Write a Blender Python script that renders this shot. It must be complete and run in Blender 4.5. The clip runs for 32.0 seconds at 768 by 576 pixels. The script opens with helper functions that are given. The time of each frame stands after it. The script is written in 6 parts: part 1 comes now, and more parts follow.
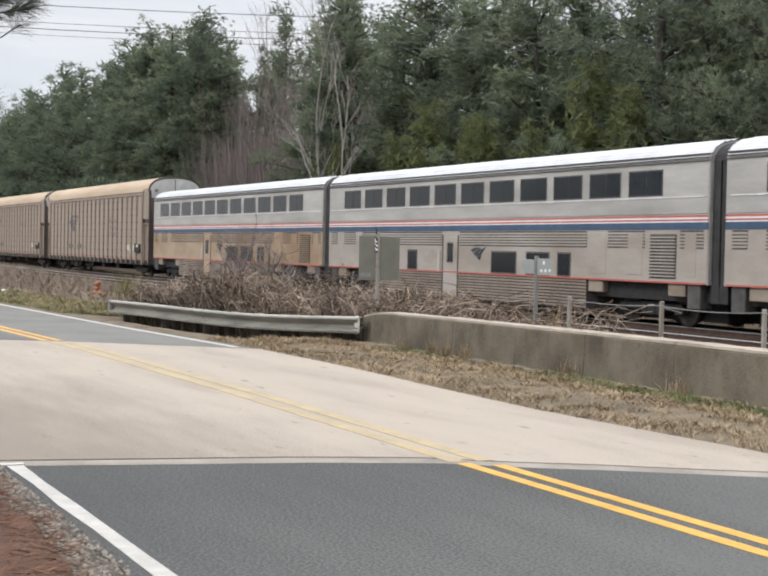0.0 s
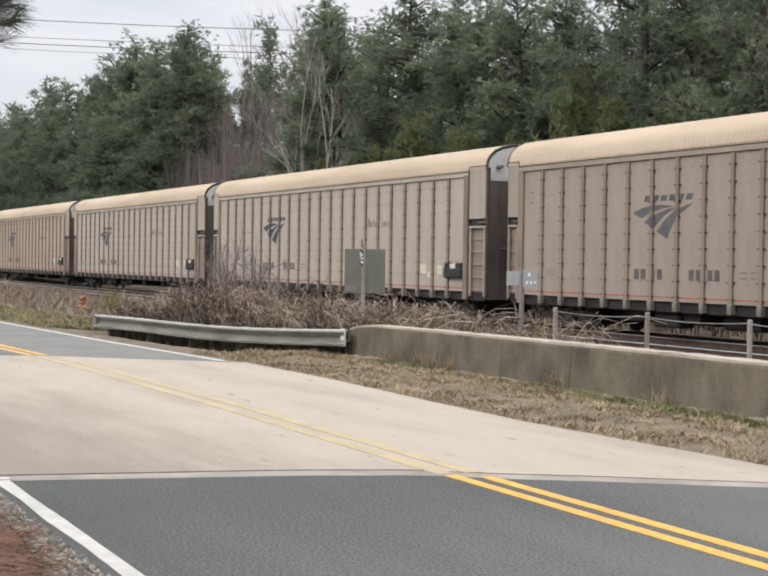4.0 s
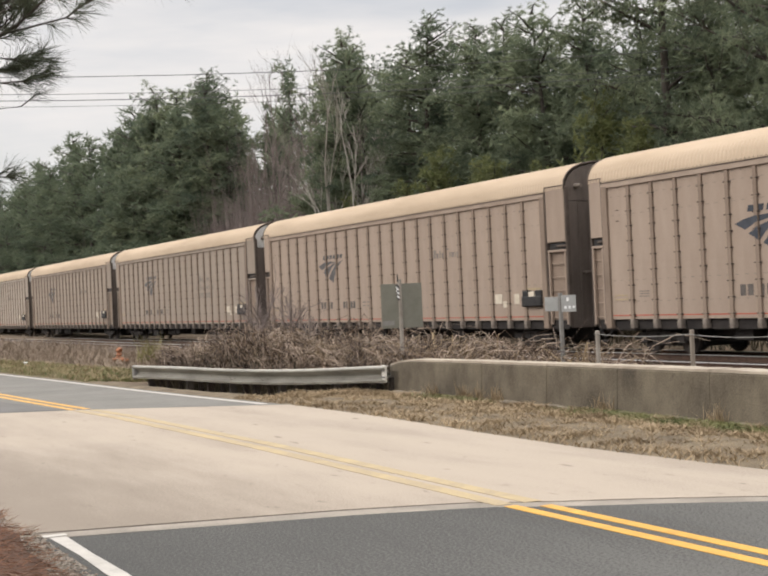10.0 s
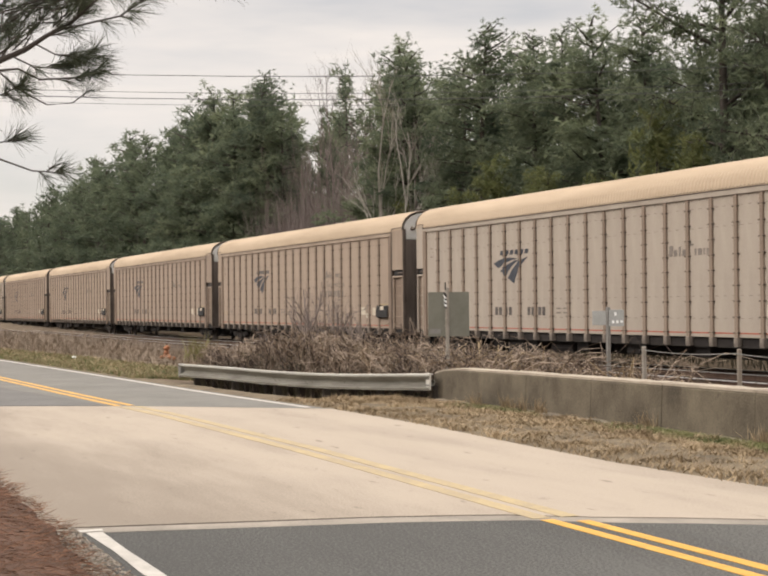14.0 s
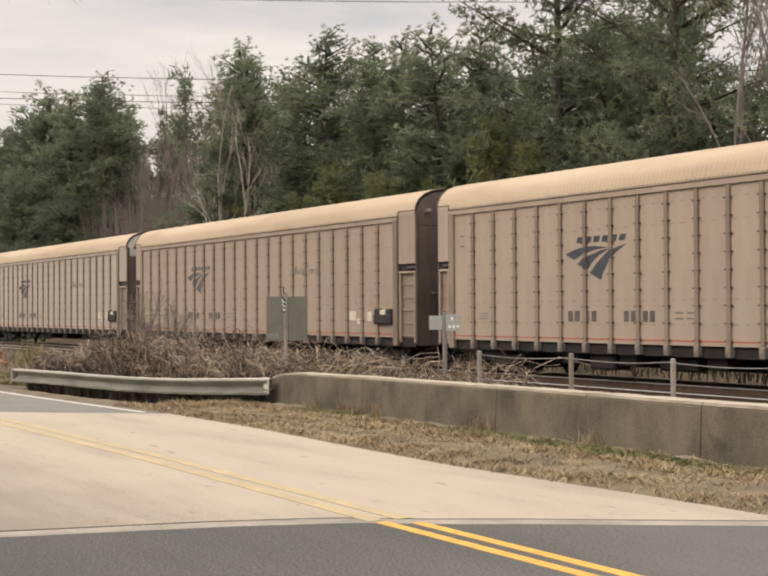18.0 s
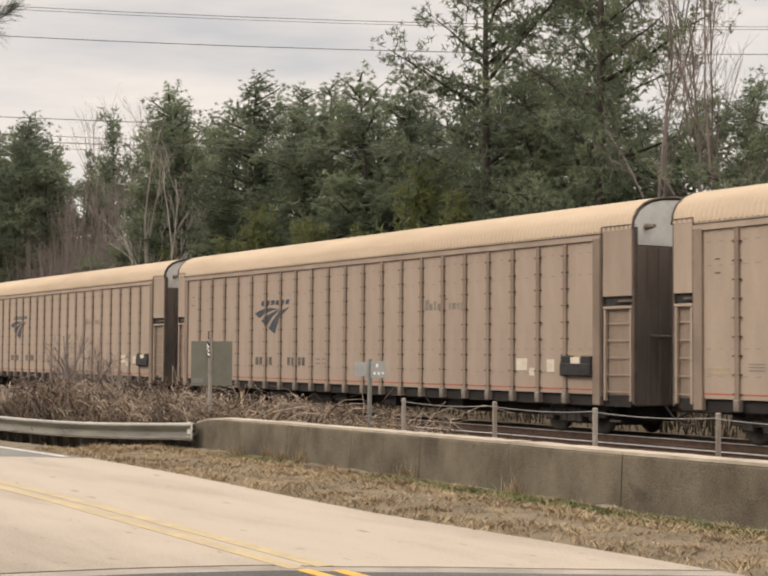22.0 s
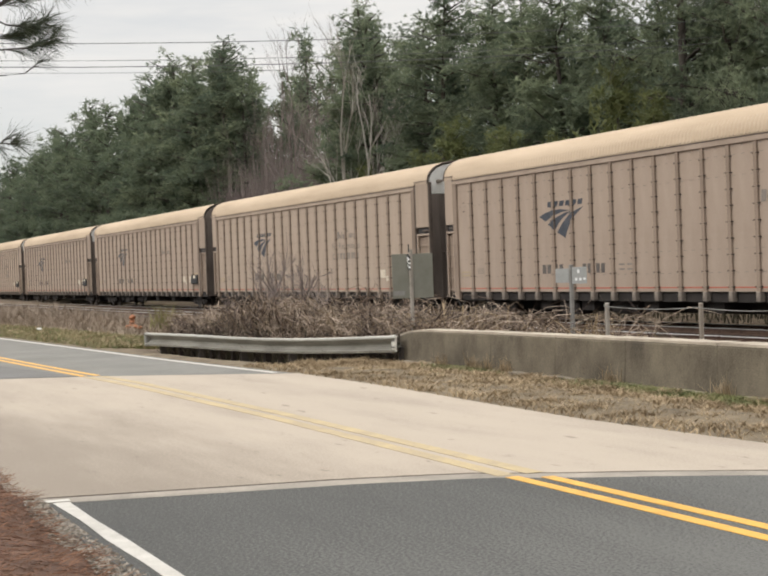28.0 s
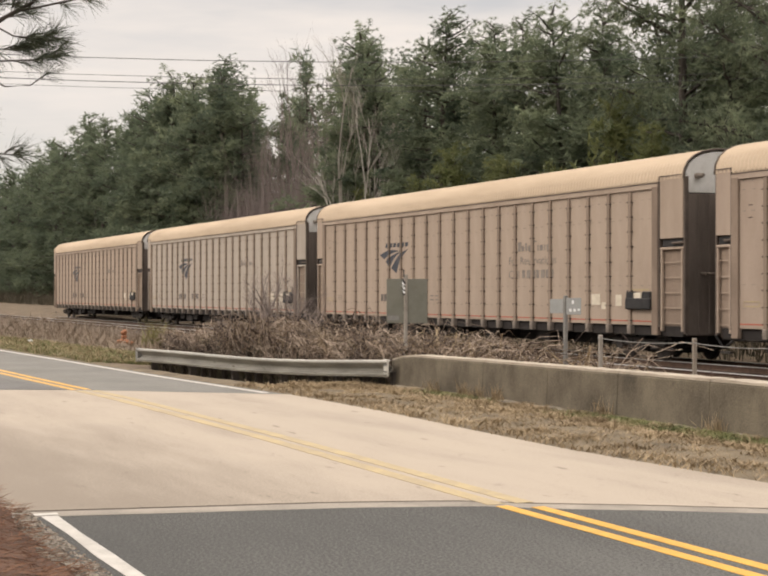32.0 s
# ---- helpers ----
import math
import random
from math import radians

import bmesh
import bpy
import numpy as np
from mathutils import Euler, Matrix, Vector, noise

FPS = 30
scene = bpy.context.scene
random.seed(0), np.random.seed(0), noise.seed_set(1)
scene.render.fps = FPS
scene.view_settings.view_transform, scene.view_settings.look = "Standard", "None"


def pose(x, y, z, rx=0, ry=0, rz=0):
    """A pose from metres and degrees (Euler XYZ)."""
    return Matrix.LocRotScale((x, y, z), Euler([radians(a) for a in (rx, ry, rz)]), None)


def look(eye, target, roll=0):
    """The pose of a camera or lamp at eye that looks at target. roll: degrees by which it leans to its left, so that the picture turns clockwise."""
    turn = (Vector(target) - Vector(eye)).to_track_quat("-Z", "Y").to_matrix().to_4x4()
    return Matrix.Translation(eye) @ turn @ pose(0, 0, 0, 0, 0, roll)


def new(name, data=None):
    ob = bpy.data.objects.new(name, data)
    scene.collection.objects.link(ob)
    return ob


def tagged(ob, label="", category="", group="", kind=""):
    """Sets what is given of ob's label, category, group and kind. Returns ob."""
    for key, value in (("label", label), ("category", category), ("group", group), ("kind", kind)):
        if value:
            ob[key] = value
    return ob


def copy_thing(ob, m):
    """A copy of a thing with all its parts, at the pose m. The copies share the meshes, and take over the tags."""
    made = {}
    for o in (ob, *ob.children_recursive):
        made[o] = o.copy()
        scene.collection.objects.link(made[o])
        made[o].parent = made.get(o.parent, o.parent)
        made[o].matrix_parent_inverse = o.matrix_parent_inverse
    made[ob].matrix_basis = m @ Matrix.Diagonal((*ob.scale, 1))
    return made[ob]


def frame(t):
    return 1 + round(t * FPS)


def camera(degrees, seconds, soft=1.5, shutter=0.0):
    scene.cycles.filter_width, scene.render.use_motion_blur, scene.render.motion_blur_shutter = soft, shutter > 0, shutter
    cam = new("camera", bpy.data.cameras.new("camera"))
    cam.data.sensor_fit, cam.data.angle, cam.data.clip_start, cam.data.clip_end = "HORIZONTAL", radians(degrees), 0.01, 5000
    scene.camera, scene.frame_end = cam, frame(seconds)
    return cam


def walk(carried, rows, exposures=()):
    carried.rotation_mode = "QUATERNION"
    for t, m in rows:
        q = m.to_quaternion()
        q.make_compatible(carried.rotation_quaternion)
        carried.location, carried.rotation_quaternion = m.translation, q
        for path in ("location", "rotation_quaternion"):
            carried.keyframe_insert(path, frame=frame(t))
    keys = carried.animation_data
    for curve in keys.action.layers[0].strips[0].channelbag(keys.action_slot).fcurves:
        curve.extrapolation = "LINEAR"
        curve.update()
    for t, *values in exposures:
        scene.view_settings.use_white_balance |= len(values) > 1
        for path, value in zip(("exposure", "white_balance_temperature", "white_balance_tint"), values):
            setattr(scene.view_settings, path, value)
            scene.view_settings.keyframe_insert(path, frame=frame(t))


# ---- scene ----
# x runs along the railway (the train goes towards +x), y away from the road, z up; the road lies at z = 0.
cam = camera(28.87, 32.0, 2.1, 0.06)


def aim(t, x, y, z, yaw, pitch, roll):
    """A camera row: seconds, the eye, and degrees to the left of +y, upwards and of lean."""
    a, b = radians(yaw), radians(pitch)
    eye = Vector((x, y, z))
    return t, look(eye, eye + Vector((-math.sin(a) * math.cos(b), math.cos(a) * math.cos(b), math.sin(b))), roll)


ROWS = [
    (0.0, 0.116, 0.071, 1.614, 65.335, -1.470, 1.199),
    (0.5, 0.119, 0.068, 1.608, 65.002, -1.459, 1.515),
    (1.0, 0.134, 0.067, 1.608, 64.831, -1.586, 1.694),
    (1.5, 0.111, 0.057, 1.607, 64.687, -1.657, 1.751),
    (2.0, 0.138, 0.046, 1.614, 64.616, -1.651, 1.528),
    (2.5, 0.116, 0.065, 1.610, 64.642, -1.468, 1.193),
    (3.0, 0.119, 0.072, 1.608, 64.770, -1.221, 1.034),
    (3.5, 0.109, 0.065, 1.607, 64.858, -1.057, 0.999),
    (5.5, 0.130, 0.067, 1.607, 64.445, -0.764, 0.450),
    (6.0, 0.159, 0.066, 1.613, 64.744, -0.964, 0.040),
    (6.5, 0.159, 0.065, 1.613, 65.069, -1.345, -0.292),
    (7.0, 0.180, 0.054, 1.625, 65.162, -1.853, -0.633),
    (7.5, 0.118, 0.038, 1.609, 64.860, -2.873, -0.627),
    (8.0, 0.020, -0.000, 1.593, 63.361, -0.888, -1.791),
    (8.5, 0.031, -0.004, 1.600, 64.149, -0.317, -2.550),
    (9.0, -0.001, -0.014, 1.602, 65.250, -0.041, -2.619),
    (9.5, -0.016, -0.010, 1.599, 65.939, 0.128, -2.769),
    (10.0, -0.038, 0.001, 1.593, 65.916, 0.421, -2.557),
    (10.5, -0.049, 0.037, 1.591, 65.533, 0.887, -2.298),
    (11.0, -0.027, 0.025, 1.602, 65.091, 1.355, -1.956),
    (11.5, -0.065, 0.056, 1.595, 64.904, 1.758, -1.526),
    (12.0, -0.052, 0.056, 1.596, 65.539, 1.819, -1.083),
    (12.5, -0.044, 0.035, 1.596, 66.713, 1.525, -0.658),
    (13.0, -0.050, 0.031, 1.595, 67.760, 1.128, -0.484),
    (13.5, -0.039, 0.036, 1.595, 68.126, 0.769, -0.402),
    (14.0, -0.041, 0.052, 1.597, 67.835, 0.726, -0.469),
    (14.5, -0.048, 0.056, 1.591, 67.063, 0.865, -0.570),
    (16.5, -0.035, 0.078, 1.583, 63.909, 1.202, -0.970),
    (17.0, -0.053, 0.085, 1.582, 63.135, 1.197, -0.958),
    (17.5, -0.005, 0.074, 1.588, 62.329, 1.096, -0.635),
    (18.0, -0.002, 0.066, 1.588, 61.697, 0.876, -0.284),
    (18.5, -0.011, 0.064, 1.586, 61.178, 0.580, -0.034),
    (19.0, 0.022, 0.039, 1.593, 60.859, 0.350, 0.028),
    (19.5, -0.002, 0.071, 1.589, 60.753, 0.479, -0.213),
    (20.0, -0.008, 0.069, 1.593, 60.652, 0.950, -0.324),
    (20.5, -0.001, 0.072, 1.595, 60.402, 1.599, -0.236),
    (21.0, 0.017, 0.054, 1.601, 59.917, 2.191, 0.073),
    (21.5, 0.039, 0.046, 1.607, 59.385, 2.523, 0.286),
    (22.0, 0.045, 0.055, 1.600, 58.884, 2.634, 0.408),
    (22.5, 0.024, 0.067, 1.595, 58.649, 2.549, 0.329),
    (23.0, 0.046, 0.060, 1.600, 58.577, 2.421, 0.178),
    (23.5, 0.020, 0.067, 1.596, 58.608, 2.416, 0.051),
    (24.0, 0.055, 0.054, 1.604, 58.818, 2.381, -0.127),
    (24.5, 0.057, 0.050, 1.604, 59.558, 2.207, -0.285),
    (25.0, 0.008, 0.068, 1.595, 60.985, 1.761, -0.659),
    (25.5, -0.037, 0.098, 1.588, 62.874, 1.111, -0.967),
    (26.0, -0.098, 0.129, 1.576, 64.716, 0.503, -1.237),
    (26.5, -0.029, 0.084, 1.593, 65.870, 0.020, -1.468),
    (28.5, 0.008, 0.077, 1.592, 66.707, -0.733, -2.062),
    (29.0, -0.010, 0.067, 1.596, 67.164, -0.369, -2.019),
    (29.5, -0.000, 0.066, 1.603, 67.594, 0.193, -1.846),
    (30.0, 0.007, 0.059, 1.605, 67.687, 0.612, -1.502),
    (30.5, 0.012, 0.058, 1.595, 67.458, 0.783, -1.016),
    (31.0, 0.003, 0.056, 1.591, 67.050, 0.675, -0.581),
    (31.5, -0.011, 0.051, 1.593, 66.666, 0.443, -0.218),
    (32.0, -0.012, 0.048, 1.595, 66.263, 0.202, 0.068),
]
walk(cam, [aim(*row) for row in ROWS], [
    (0, 0.06, 6030, 11.5), (3, 0.07, 6080, 11.5), (6, 0.06, 6120, 11.5), (7, 0.04, 6250, 14), (8, 0.06, 5960, 11.5), (9, 0.06, 5960, 12), (10, 0.03, 6550, 13), (11, 0.03, 6880, 14), (14, 0.02, 6920, 14.5),
    (17, 0.0, 7000, 14), (18, 0.0, 7080, 14), (19, 0.0, 7250, 15), (19.6, 0.03, 6250, 11.5), (20.4, 0.04, 6200, 11.5), (21, 0.0, 6650, 11), (21.6, 0.0, 7020, 14), (23, 0.0, 7120, 15), (26, 0.0, 7050, 14), (28.5, 0.02, 6450, 10), (29.2, 0.02, 6500, 11), (30, 0.02, 6780, 12), (32, 0.0, 7050, 15)])

RAIL_Z = -0.28      # top of the rails
SIDE_Y = 23.30      # near side of the train
TRACK_Y = 24.85     # centre line of the train's track
PITCH = 28.35       # from car to car

# ---------------------------------------------------------------- sky and sun
world = bpy.data.worlds.new("overcast_sky")
scene.world = world
world.use_nodes = True
wt = world.node_tree
wt.nodes.clear()
SUN_EL, SUN_AZ = 38.0, 200.0


def wnode(kind, **values):
    n = wt.nodes.new(kind)
    for key, value in values.items():
        n.inputs[key].default_value = value
    return n


sky = wt.nodes.new("ShaderNodeTexSky")
sky.sky_type, sky.sun_disc = "NISHITA", False
sky.sun_elevation, sky.sun_rotation = radians(SUN_EL), radians(SUN_AZ)
sky_gain = wnode("ShaderNodeVectorMath", )
sky_gain.operation = "SCALE"
sky_gain.inputs["Scale"].default_value = 0.10
wt.links.new(sky.outputs[0], sky_gain.inputs[0])
where = wt.nodes.new("ShaderNodeTexCoord")
apart = wt.nodes.new("ShaderNodeSeparateXYZ")
wt.links.new(where.outputs["Generated"], apart.inputs[0])
# the cloud layer: brighter towards the zenith, as under a real overcast
rise = wnode("ShaderNodeMapRange")
rise.inputs["From Min"].default_value, rise.inputs["From Max"].default_value = 0.24, 1.0
rise.inputs["To Min"].default_value, rise.inputs["To Max"].default_value = 0.86, 3.05
wt.links.new(apart.outputs["Z"], rise.inputs["Value"])
stretch = wnode("ShaderNodeMapping")
stretch.inputs["Scale"].default_value = (1.6, 1.6, 9.0)
wt.links.new(where.outputs["Generated"], stretch.inputs[0])
cloud = wnode("ShaderNodeTexNoise", Scale=2.2, Detail=5.0, Roughness=0.55)
wt.links.new(stretch.outputs[0], cloud.inputs["Vector"])
cover = wnode("ShaderNodeMapRange")
cover.inputs["From Min"].default_value, cover.inputs["From Max"].default_value = 0.30, 0.62
cover.inputs["To Min"].default_value, cover.inputs["To Max"].default_value = 0.55, 1.0
wt.links.new(cloud.outputs["Fac"], cover.inputs["Value"])
cloud_col = wnode("ShaderNodeVectorMath")
cloud_col.operation = "SCALE"
cloud_col.inputs[0].default_value = (1.0, 0.985, 0.955)
wt.links.new(rise.outputs[0], cloud_col.inputs["Scale"])
blend = wt.nodes.new("ShaderNodeMix")
blend.data_type = "RGBA"
wt.links.new(cover.outputs[0], blend.inputs["Factor"])
wt.links.new(sky_gain.outputs[0], blend.inputs[6])
wt.links.new(cloud_col.outputs[0], blend.inputs[7])
backing = wnode("ShaderNodeBackground", Strength=1.0)
wt.links.new(blend.outputs[2], backing.inputs["Color"])
wout = wt.nodes.new("ShaderNodeOutputWorld")
wt.links.new(backing.outputs[0], wout.inputs["Surface"])

sun_data = bpy.data.lights.new("sun", "SUN")
sun_data.energy, sun_data.angle, sun_data.color = 1.25, radians(14), (1.0, 0.95, 0.88)
sun = new("sun", sun_data)
sun_to = Vector((math.sin(radians(SUN_AZ)) * math.cos(radians(SUN_EL)), math.cos(radians(SUN_AZ)) * math.cos(radians(SUN_EL)), math.sin(radians(SUN_EL))))
sun.matrix_world = look(sun_to * 200, (0, 0, 0))


# ---------------------------------------------------------------- materials
def mat(name, low, high, rough=0.8, metal=0.0, scale=3.0, fine=40.0, bump=0.15, spec=0.4, per_island=0.0, per_object=0.0, streak=None, speck=0.25, thin=0.0, pits=None, tone_ramp=None):
    """A surface whose colour wanders between low and high at two scales, with fine relief."""
    m = bpy.data.materials.new(name)
    m.use_nodes = True
    nt = m.node_tree
    bsdf = nt.nodes["Principled BSDF"]
    bsdf.inputs["Roughness"].default_value, bsdf.inputs["Metallic"].default_value = rough, metal
    bsdf.inputs["Specular IOR Level"].default_value = spec
    co = nt.nodes.new("ShaderNodeTexCoord")
    vec = co.outputs["Object"]
    if streak:
        mp = nt.nodes.new("ShaderNodeMapping")
        mp.inputs["Scale"].default_value = streak
        nt.links.new(vec, mp.inputs[0])
        vec = mp.outputs[0]
    big = nt.nodes.new("ShaderNodeTexNoise")
    big.inputs["Scale"].default_value, big.inputs["Detail"].default_value = scale, 6.0
    big.inputs["Roughness"].default_value = 0.6
    nt.links.new(vec, big.inputs["Vector"])
    small = nt.nodes.new("ShaderNodeTexNoise")
    small.inputs["Scale"].default_value, small.inputs["Detail"].default_value = fine, 3.0
    nt.links.new(co.outputs["Object"], small.inputs["Vector"])
    stretch_big = nt.nodes.new("ShaderNodeMapRange")
    stretch_big.inputs["From Min"].default_value, stretch_big.inputs["From Max"].default_value = 0.30, 0.70
    nt.links.new(big.outputs["Fac"], stretch_big.inputs["Value"])
    total = stretch_big.outputs[0]

    def add(socket, weight):
        nonlocal total
        a = nt.nodes.new("ShaderNodeMath")
        a.operation = "MULTIPLY_ADD"
        nt.links.new(socket, a.inputs[0])
        a.inputs[1].default_value, a.inputs[2].default_value = weight, -0.5 * weight
        b = nt.nodes.new("ShaderNodeMath")
        b.operation = "ADD"
        nt.links.new(a.outputs[0], b.inputs[0])
        nt.links.new(total, b.inputs[1])
        total = b.outputs[0]

    add(small.outputs["Fac"], 2.0 * speck)
    if per_island:
        g = nt.nodes.new("ShaderNodeNewGeometry")
        add(g.outputs["Random Per Island"], per_island)
    if per_object:
        o = nt.nodes.new("ShaderNodeObjectInfo")
        add(o.outputs["Random"], per_object)
    if tone_ramp:
        # the tone shifts smoothly between two offsets along one direction of the plan
        along, start, end, least, most = tone_ramp
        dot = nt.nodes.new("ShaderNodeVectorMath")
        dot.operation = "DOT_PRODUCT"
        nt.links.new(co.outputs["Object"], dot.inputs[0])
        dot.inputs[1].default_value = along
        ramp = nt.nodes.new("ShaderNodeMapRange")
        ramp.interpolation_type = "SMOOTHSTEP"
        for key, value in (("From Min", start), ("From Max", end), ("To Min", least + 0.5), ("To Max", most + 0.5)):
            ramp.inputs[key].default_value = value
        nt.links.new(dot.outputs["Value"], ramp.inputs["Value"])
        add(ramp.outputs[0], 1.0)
    mix = nt.nodes.new("ShaderNodeMix")
    mix.data_type = "RGBA"
    mix.inputs[6].default_value, mix.inputs[7].default_value = (*low, 1), (*high, 1)
    nt.links.new(total, mix.inputs["Factor"])
    tone = mix.outputs[2]
    if pits:
        # scattered dark scars and stains, long in the direction of travel
        mp2 = nt.nodes.new("ShaderNodeMapping")
        mp2.inputs["Scale"].default_value = (1.6, 5.0, 2.0)
        nt.links.new(co.outputs["Object"], mp2.inputs[0])
        scar = nt.nodes.new("ShaderNodeTexNoise")
        scar.inputs["Scale"].default_value, scar.inputs["Detail"].default_value = 1.5, 4.0
        nt.links.new(mp2.outputs[0], scar.inputs["Vector"])
        cut = nt.nodes.new("ShaderNodeMapRange")
        cut.inputs["From Min"].default_value, cut.inputs["From Max"].default_value = 0.655, 0.73
        cut.inputs["To Max"].default_value = 0.65
        nt.links.new(scar.outputs["Fac"], cut.inputs["Value"])
        mix2 = nt.nodes.new("ShaderNodeMix")
        mix2.data_type = "RGBA"
        nt.links.new(cut.outputs[0], mix2.inputs["Factor"])
        nt.links.new(tone, mix2.inputs[6])
        mix2.inputs[7].default_value = (*pits, 1)
        tone = mix2.outputs[2]
    nt.links.new(tone, bsdf.inputs["Base Color"])
    if bump:
        bp = nt.nodes.new("ShaderNodeBump")
        bp.inputs["Strength"].default_value, bp.inputs["Distance"].default_value = bump, 0.02
        nt.links.new(small.outputs["Fac"], bp.inputs["Height"])
        nt.links.new(bp.outputs[0], bsdf.inputs["Normal"])
    if thin:
        # thin leaves let light through
        glow = nt.nodes.new("ShaderNodeBsdfTranslucent")
        nt.links.new(mix.outputs[2], glow.inputs["Color"])
        both = nt.nodes.new("ShaderNodeMixShader")
        both.inputs[0].default_value = thin
        nt.links.new(bsdf.outputs[0], both.inputs[1])
        nt.links.new(glow.outputs[0], both.inputs[2])
        nt.links.new(both.outputs[0], nt.nodes["Material Output"].inputs["Surface"])
    return m


ASPHALT_NEW = mat("asphalt", (0.058, 0.0575, 0.0535), (0.118, 0.1165, 0.108), 0.85, scale=0.5, fine=48, bump=0.9, speck=3.6, streak=(0.25, 1.6, 1), tone_ramp=((1.0, 0.9, 0.0), -7.5, -0.5, -0.65, 0.6))
ASPHALT_PATCH = mat("patched_asphalt", (0.115, 0.112, 0.106), (0.155, 0.15, 0.143), 0.9, scale=0.8, fine=80, bump=0.4)
ASPHALT_OLD = mat("old_asphalt", (0.146, 0.141, 0.127), (0.195, 0.188, 0.170), 0.9, scale=0.8, fine=80, bump=0.4)
CONCRETE_ROAD = mat("road_concrete", (0.224, 0.187, 0.149), (0.378, 0.323, 0.261), 0.9, scale=0.8, fine=55, bump=0.3, streak=(0.28, 1.3, 1), speck=1.1, tone_ramp=((-0.08, 1.0, 0.0), 2.8, 6.4, -0.65, 0.42), pits=(0.15, 0.125, 0.10))
FOOTING = mat("dirty_footing", (0.12, 0.10, 0.075), (0.30, 0.26, 0.20), 0.95, scale=4, fine=40, bump=0.6, speck=0.8)
CONCRETE_EDGE = mat("joint_concrete", (0.20, 0.178, 0.15), (0.345, 0.305, 0.255), 0.9, scale=2, fine=40, speck=0.6)
JOINT = mat("joint_tar", (0.04, 0.034, 0.03), (0.11, 0.095, 0.085), 0.9, scale=6)
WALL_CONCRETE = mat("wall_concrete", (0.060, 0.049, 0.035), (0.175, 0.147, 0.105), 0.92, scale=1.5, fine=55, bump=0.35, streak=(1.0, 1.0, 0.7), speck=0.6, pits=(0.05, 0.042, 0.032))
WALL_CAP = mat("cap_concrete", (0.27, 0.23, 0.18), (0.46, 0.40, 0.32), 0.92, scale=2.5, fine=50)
YELLOW = mat("yellow_paint", (0.50, 0.27, 0.045), (0.70, 0.39, 0.07), 0.6, scale=5, fine=70, speck=0.5)
YELLOW_WORN = mat("worn_yellow_paint", (0.325, 0.265, 0.180), (0.445, 0.350, 0.195), 0.85, scale=2.5, fine=30, speck=0.9)
WHITE = mat("white_paint", (0.36, 0.34, 0.305), (0.54, 0.515, 0.47), 0.6, scale=4, fine=60, speck=0.5)
SOIL = mat("soil", (0.10, 0.075, 0.05), (0.20, 0.15, 0.10), 0.95, scale=0.8, fine=25, bump=0.6)
VERGE_SOIL = mat("dry_grass_soil", (0.085, 0.066, 0.043), (0.205, 0.16, 0.102), 0.95, scale=2.2, fine=45, bump=0.8)
STRAW_SOIL = mat("pine_straw_ground", (0.065, 0.036, 0.024), (0.15, 0.082, 0.053), 0.95, scale=3, fine=60, bump=0.8)
STRAW = mat("pine_straw", (0.075, 0.038, 0.022), (0.25, 0.13, 0.078), 0.9, scale=4, per_island=1.0, bump=0)
GRAVEL = mat("gravel", (0.085, 0.07, 0.056), (0.22, 0.19, 0.155), 0.95, scale=8, fine=70, bump=0.8)
BALLAST = mat("ballast", (0.024, 0.019, 0.016), (0.068, 0.054, 0.045), 0.95, scale=2.0, fine=22, bump=1.0)
TIE = mat("tie_wood", (0.020, 0.015, 0.012), (0.050, 0.036, 0.027), 0.95, scale=4)
RAIL_SIDE = mat("rusty_rail", (0.05, 0.03, 0.02), (0.11, 0.065, 0.045), 0.85, scale=6)
RAIL_TOP = mat("polished_rail", (0.36, 0.35, 0.34), (0.50, 0.49, 0.48), 0.4, metal=0.3, scale=6, bump=0.05)
GALV = mat("galvanised_steel", (0.17, 0.162, 0.138), (0.34, 0.327, 0.285), 0.5, metal=0.25, scale=2.5, fine=25, bump=0.1, streak=(0.4, 1, 3))
GALV_BRIGHT = mat("pale_steel_and_highlight", (0.44, 0.425, 0.38), (0.66, 0.64, 0.58), 0.5, metal=0.2, scale=3, fine=25, bump=0.05)
GALV_DULL = mat("dull_galvanised_steel", (0.17, 0.165, 0.155), (0.28, 0.275, 0.26), 0.6, metal=0.3, scale=4, fine=30)
POST_WOOD = mat("weathered_wood", (0.15, 0.125, 0.10), (0.30, 0.26, 0.215), 0.9, scale=3, fine=20, streak=(6, 6, 0.6))
POST_GREY = mat("weathered_post", (0.22, 0.198, 0.17), (0.35, 0.32, 0.28), 0.9, scale=5, fine=30)
SIGN_BACK = mat("aluminium_sign_back", (0.165, 0.165, 0.135), (0.215, 0.215, 0.18), 0.6, metal=0.3, scale=3, fine=14, bump=0.05)
SIGN_PALE = mat("pale_sign", (0.33, 0.34, 0.33), (0.42, 0.43, 0.42), 0.5, metal=0.2, scale=5)
INK_WHITE = mat("white_marking", (0.72, 0.74, 0.74), (0.85, 0.86, 0.85), 0.6, scale=9)
BLACK = mat("black_steel", (0.012, 0.012, 0.013), (0.035, 0.033, 0.032), 0.7, scale=4)
CABLE = mat("cable", (0.09, 0.09, 0.09), (0.16, 0.16, 0.16), 0.7, scale=2)
ORANGE = mat("orange_clay", (0.24, 0.10, 0.05), (0.44, 0.20, 0.11), 0.9, scale=5)

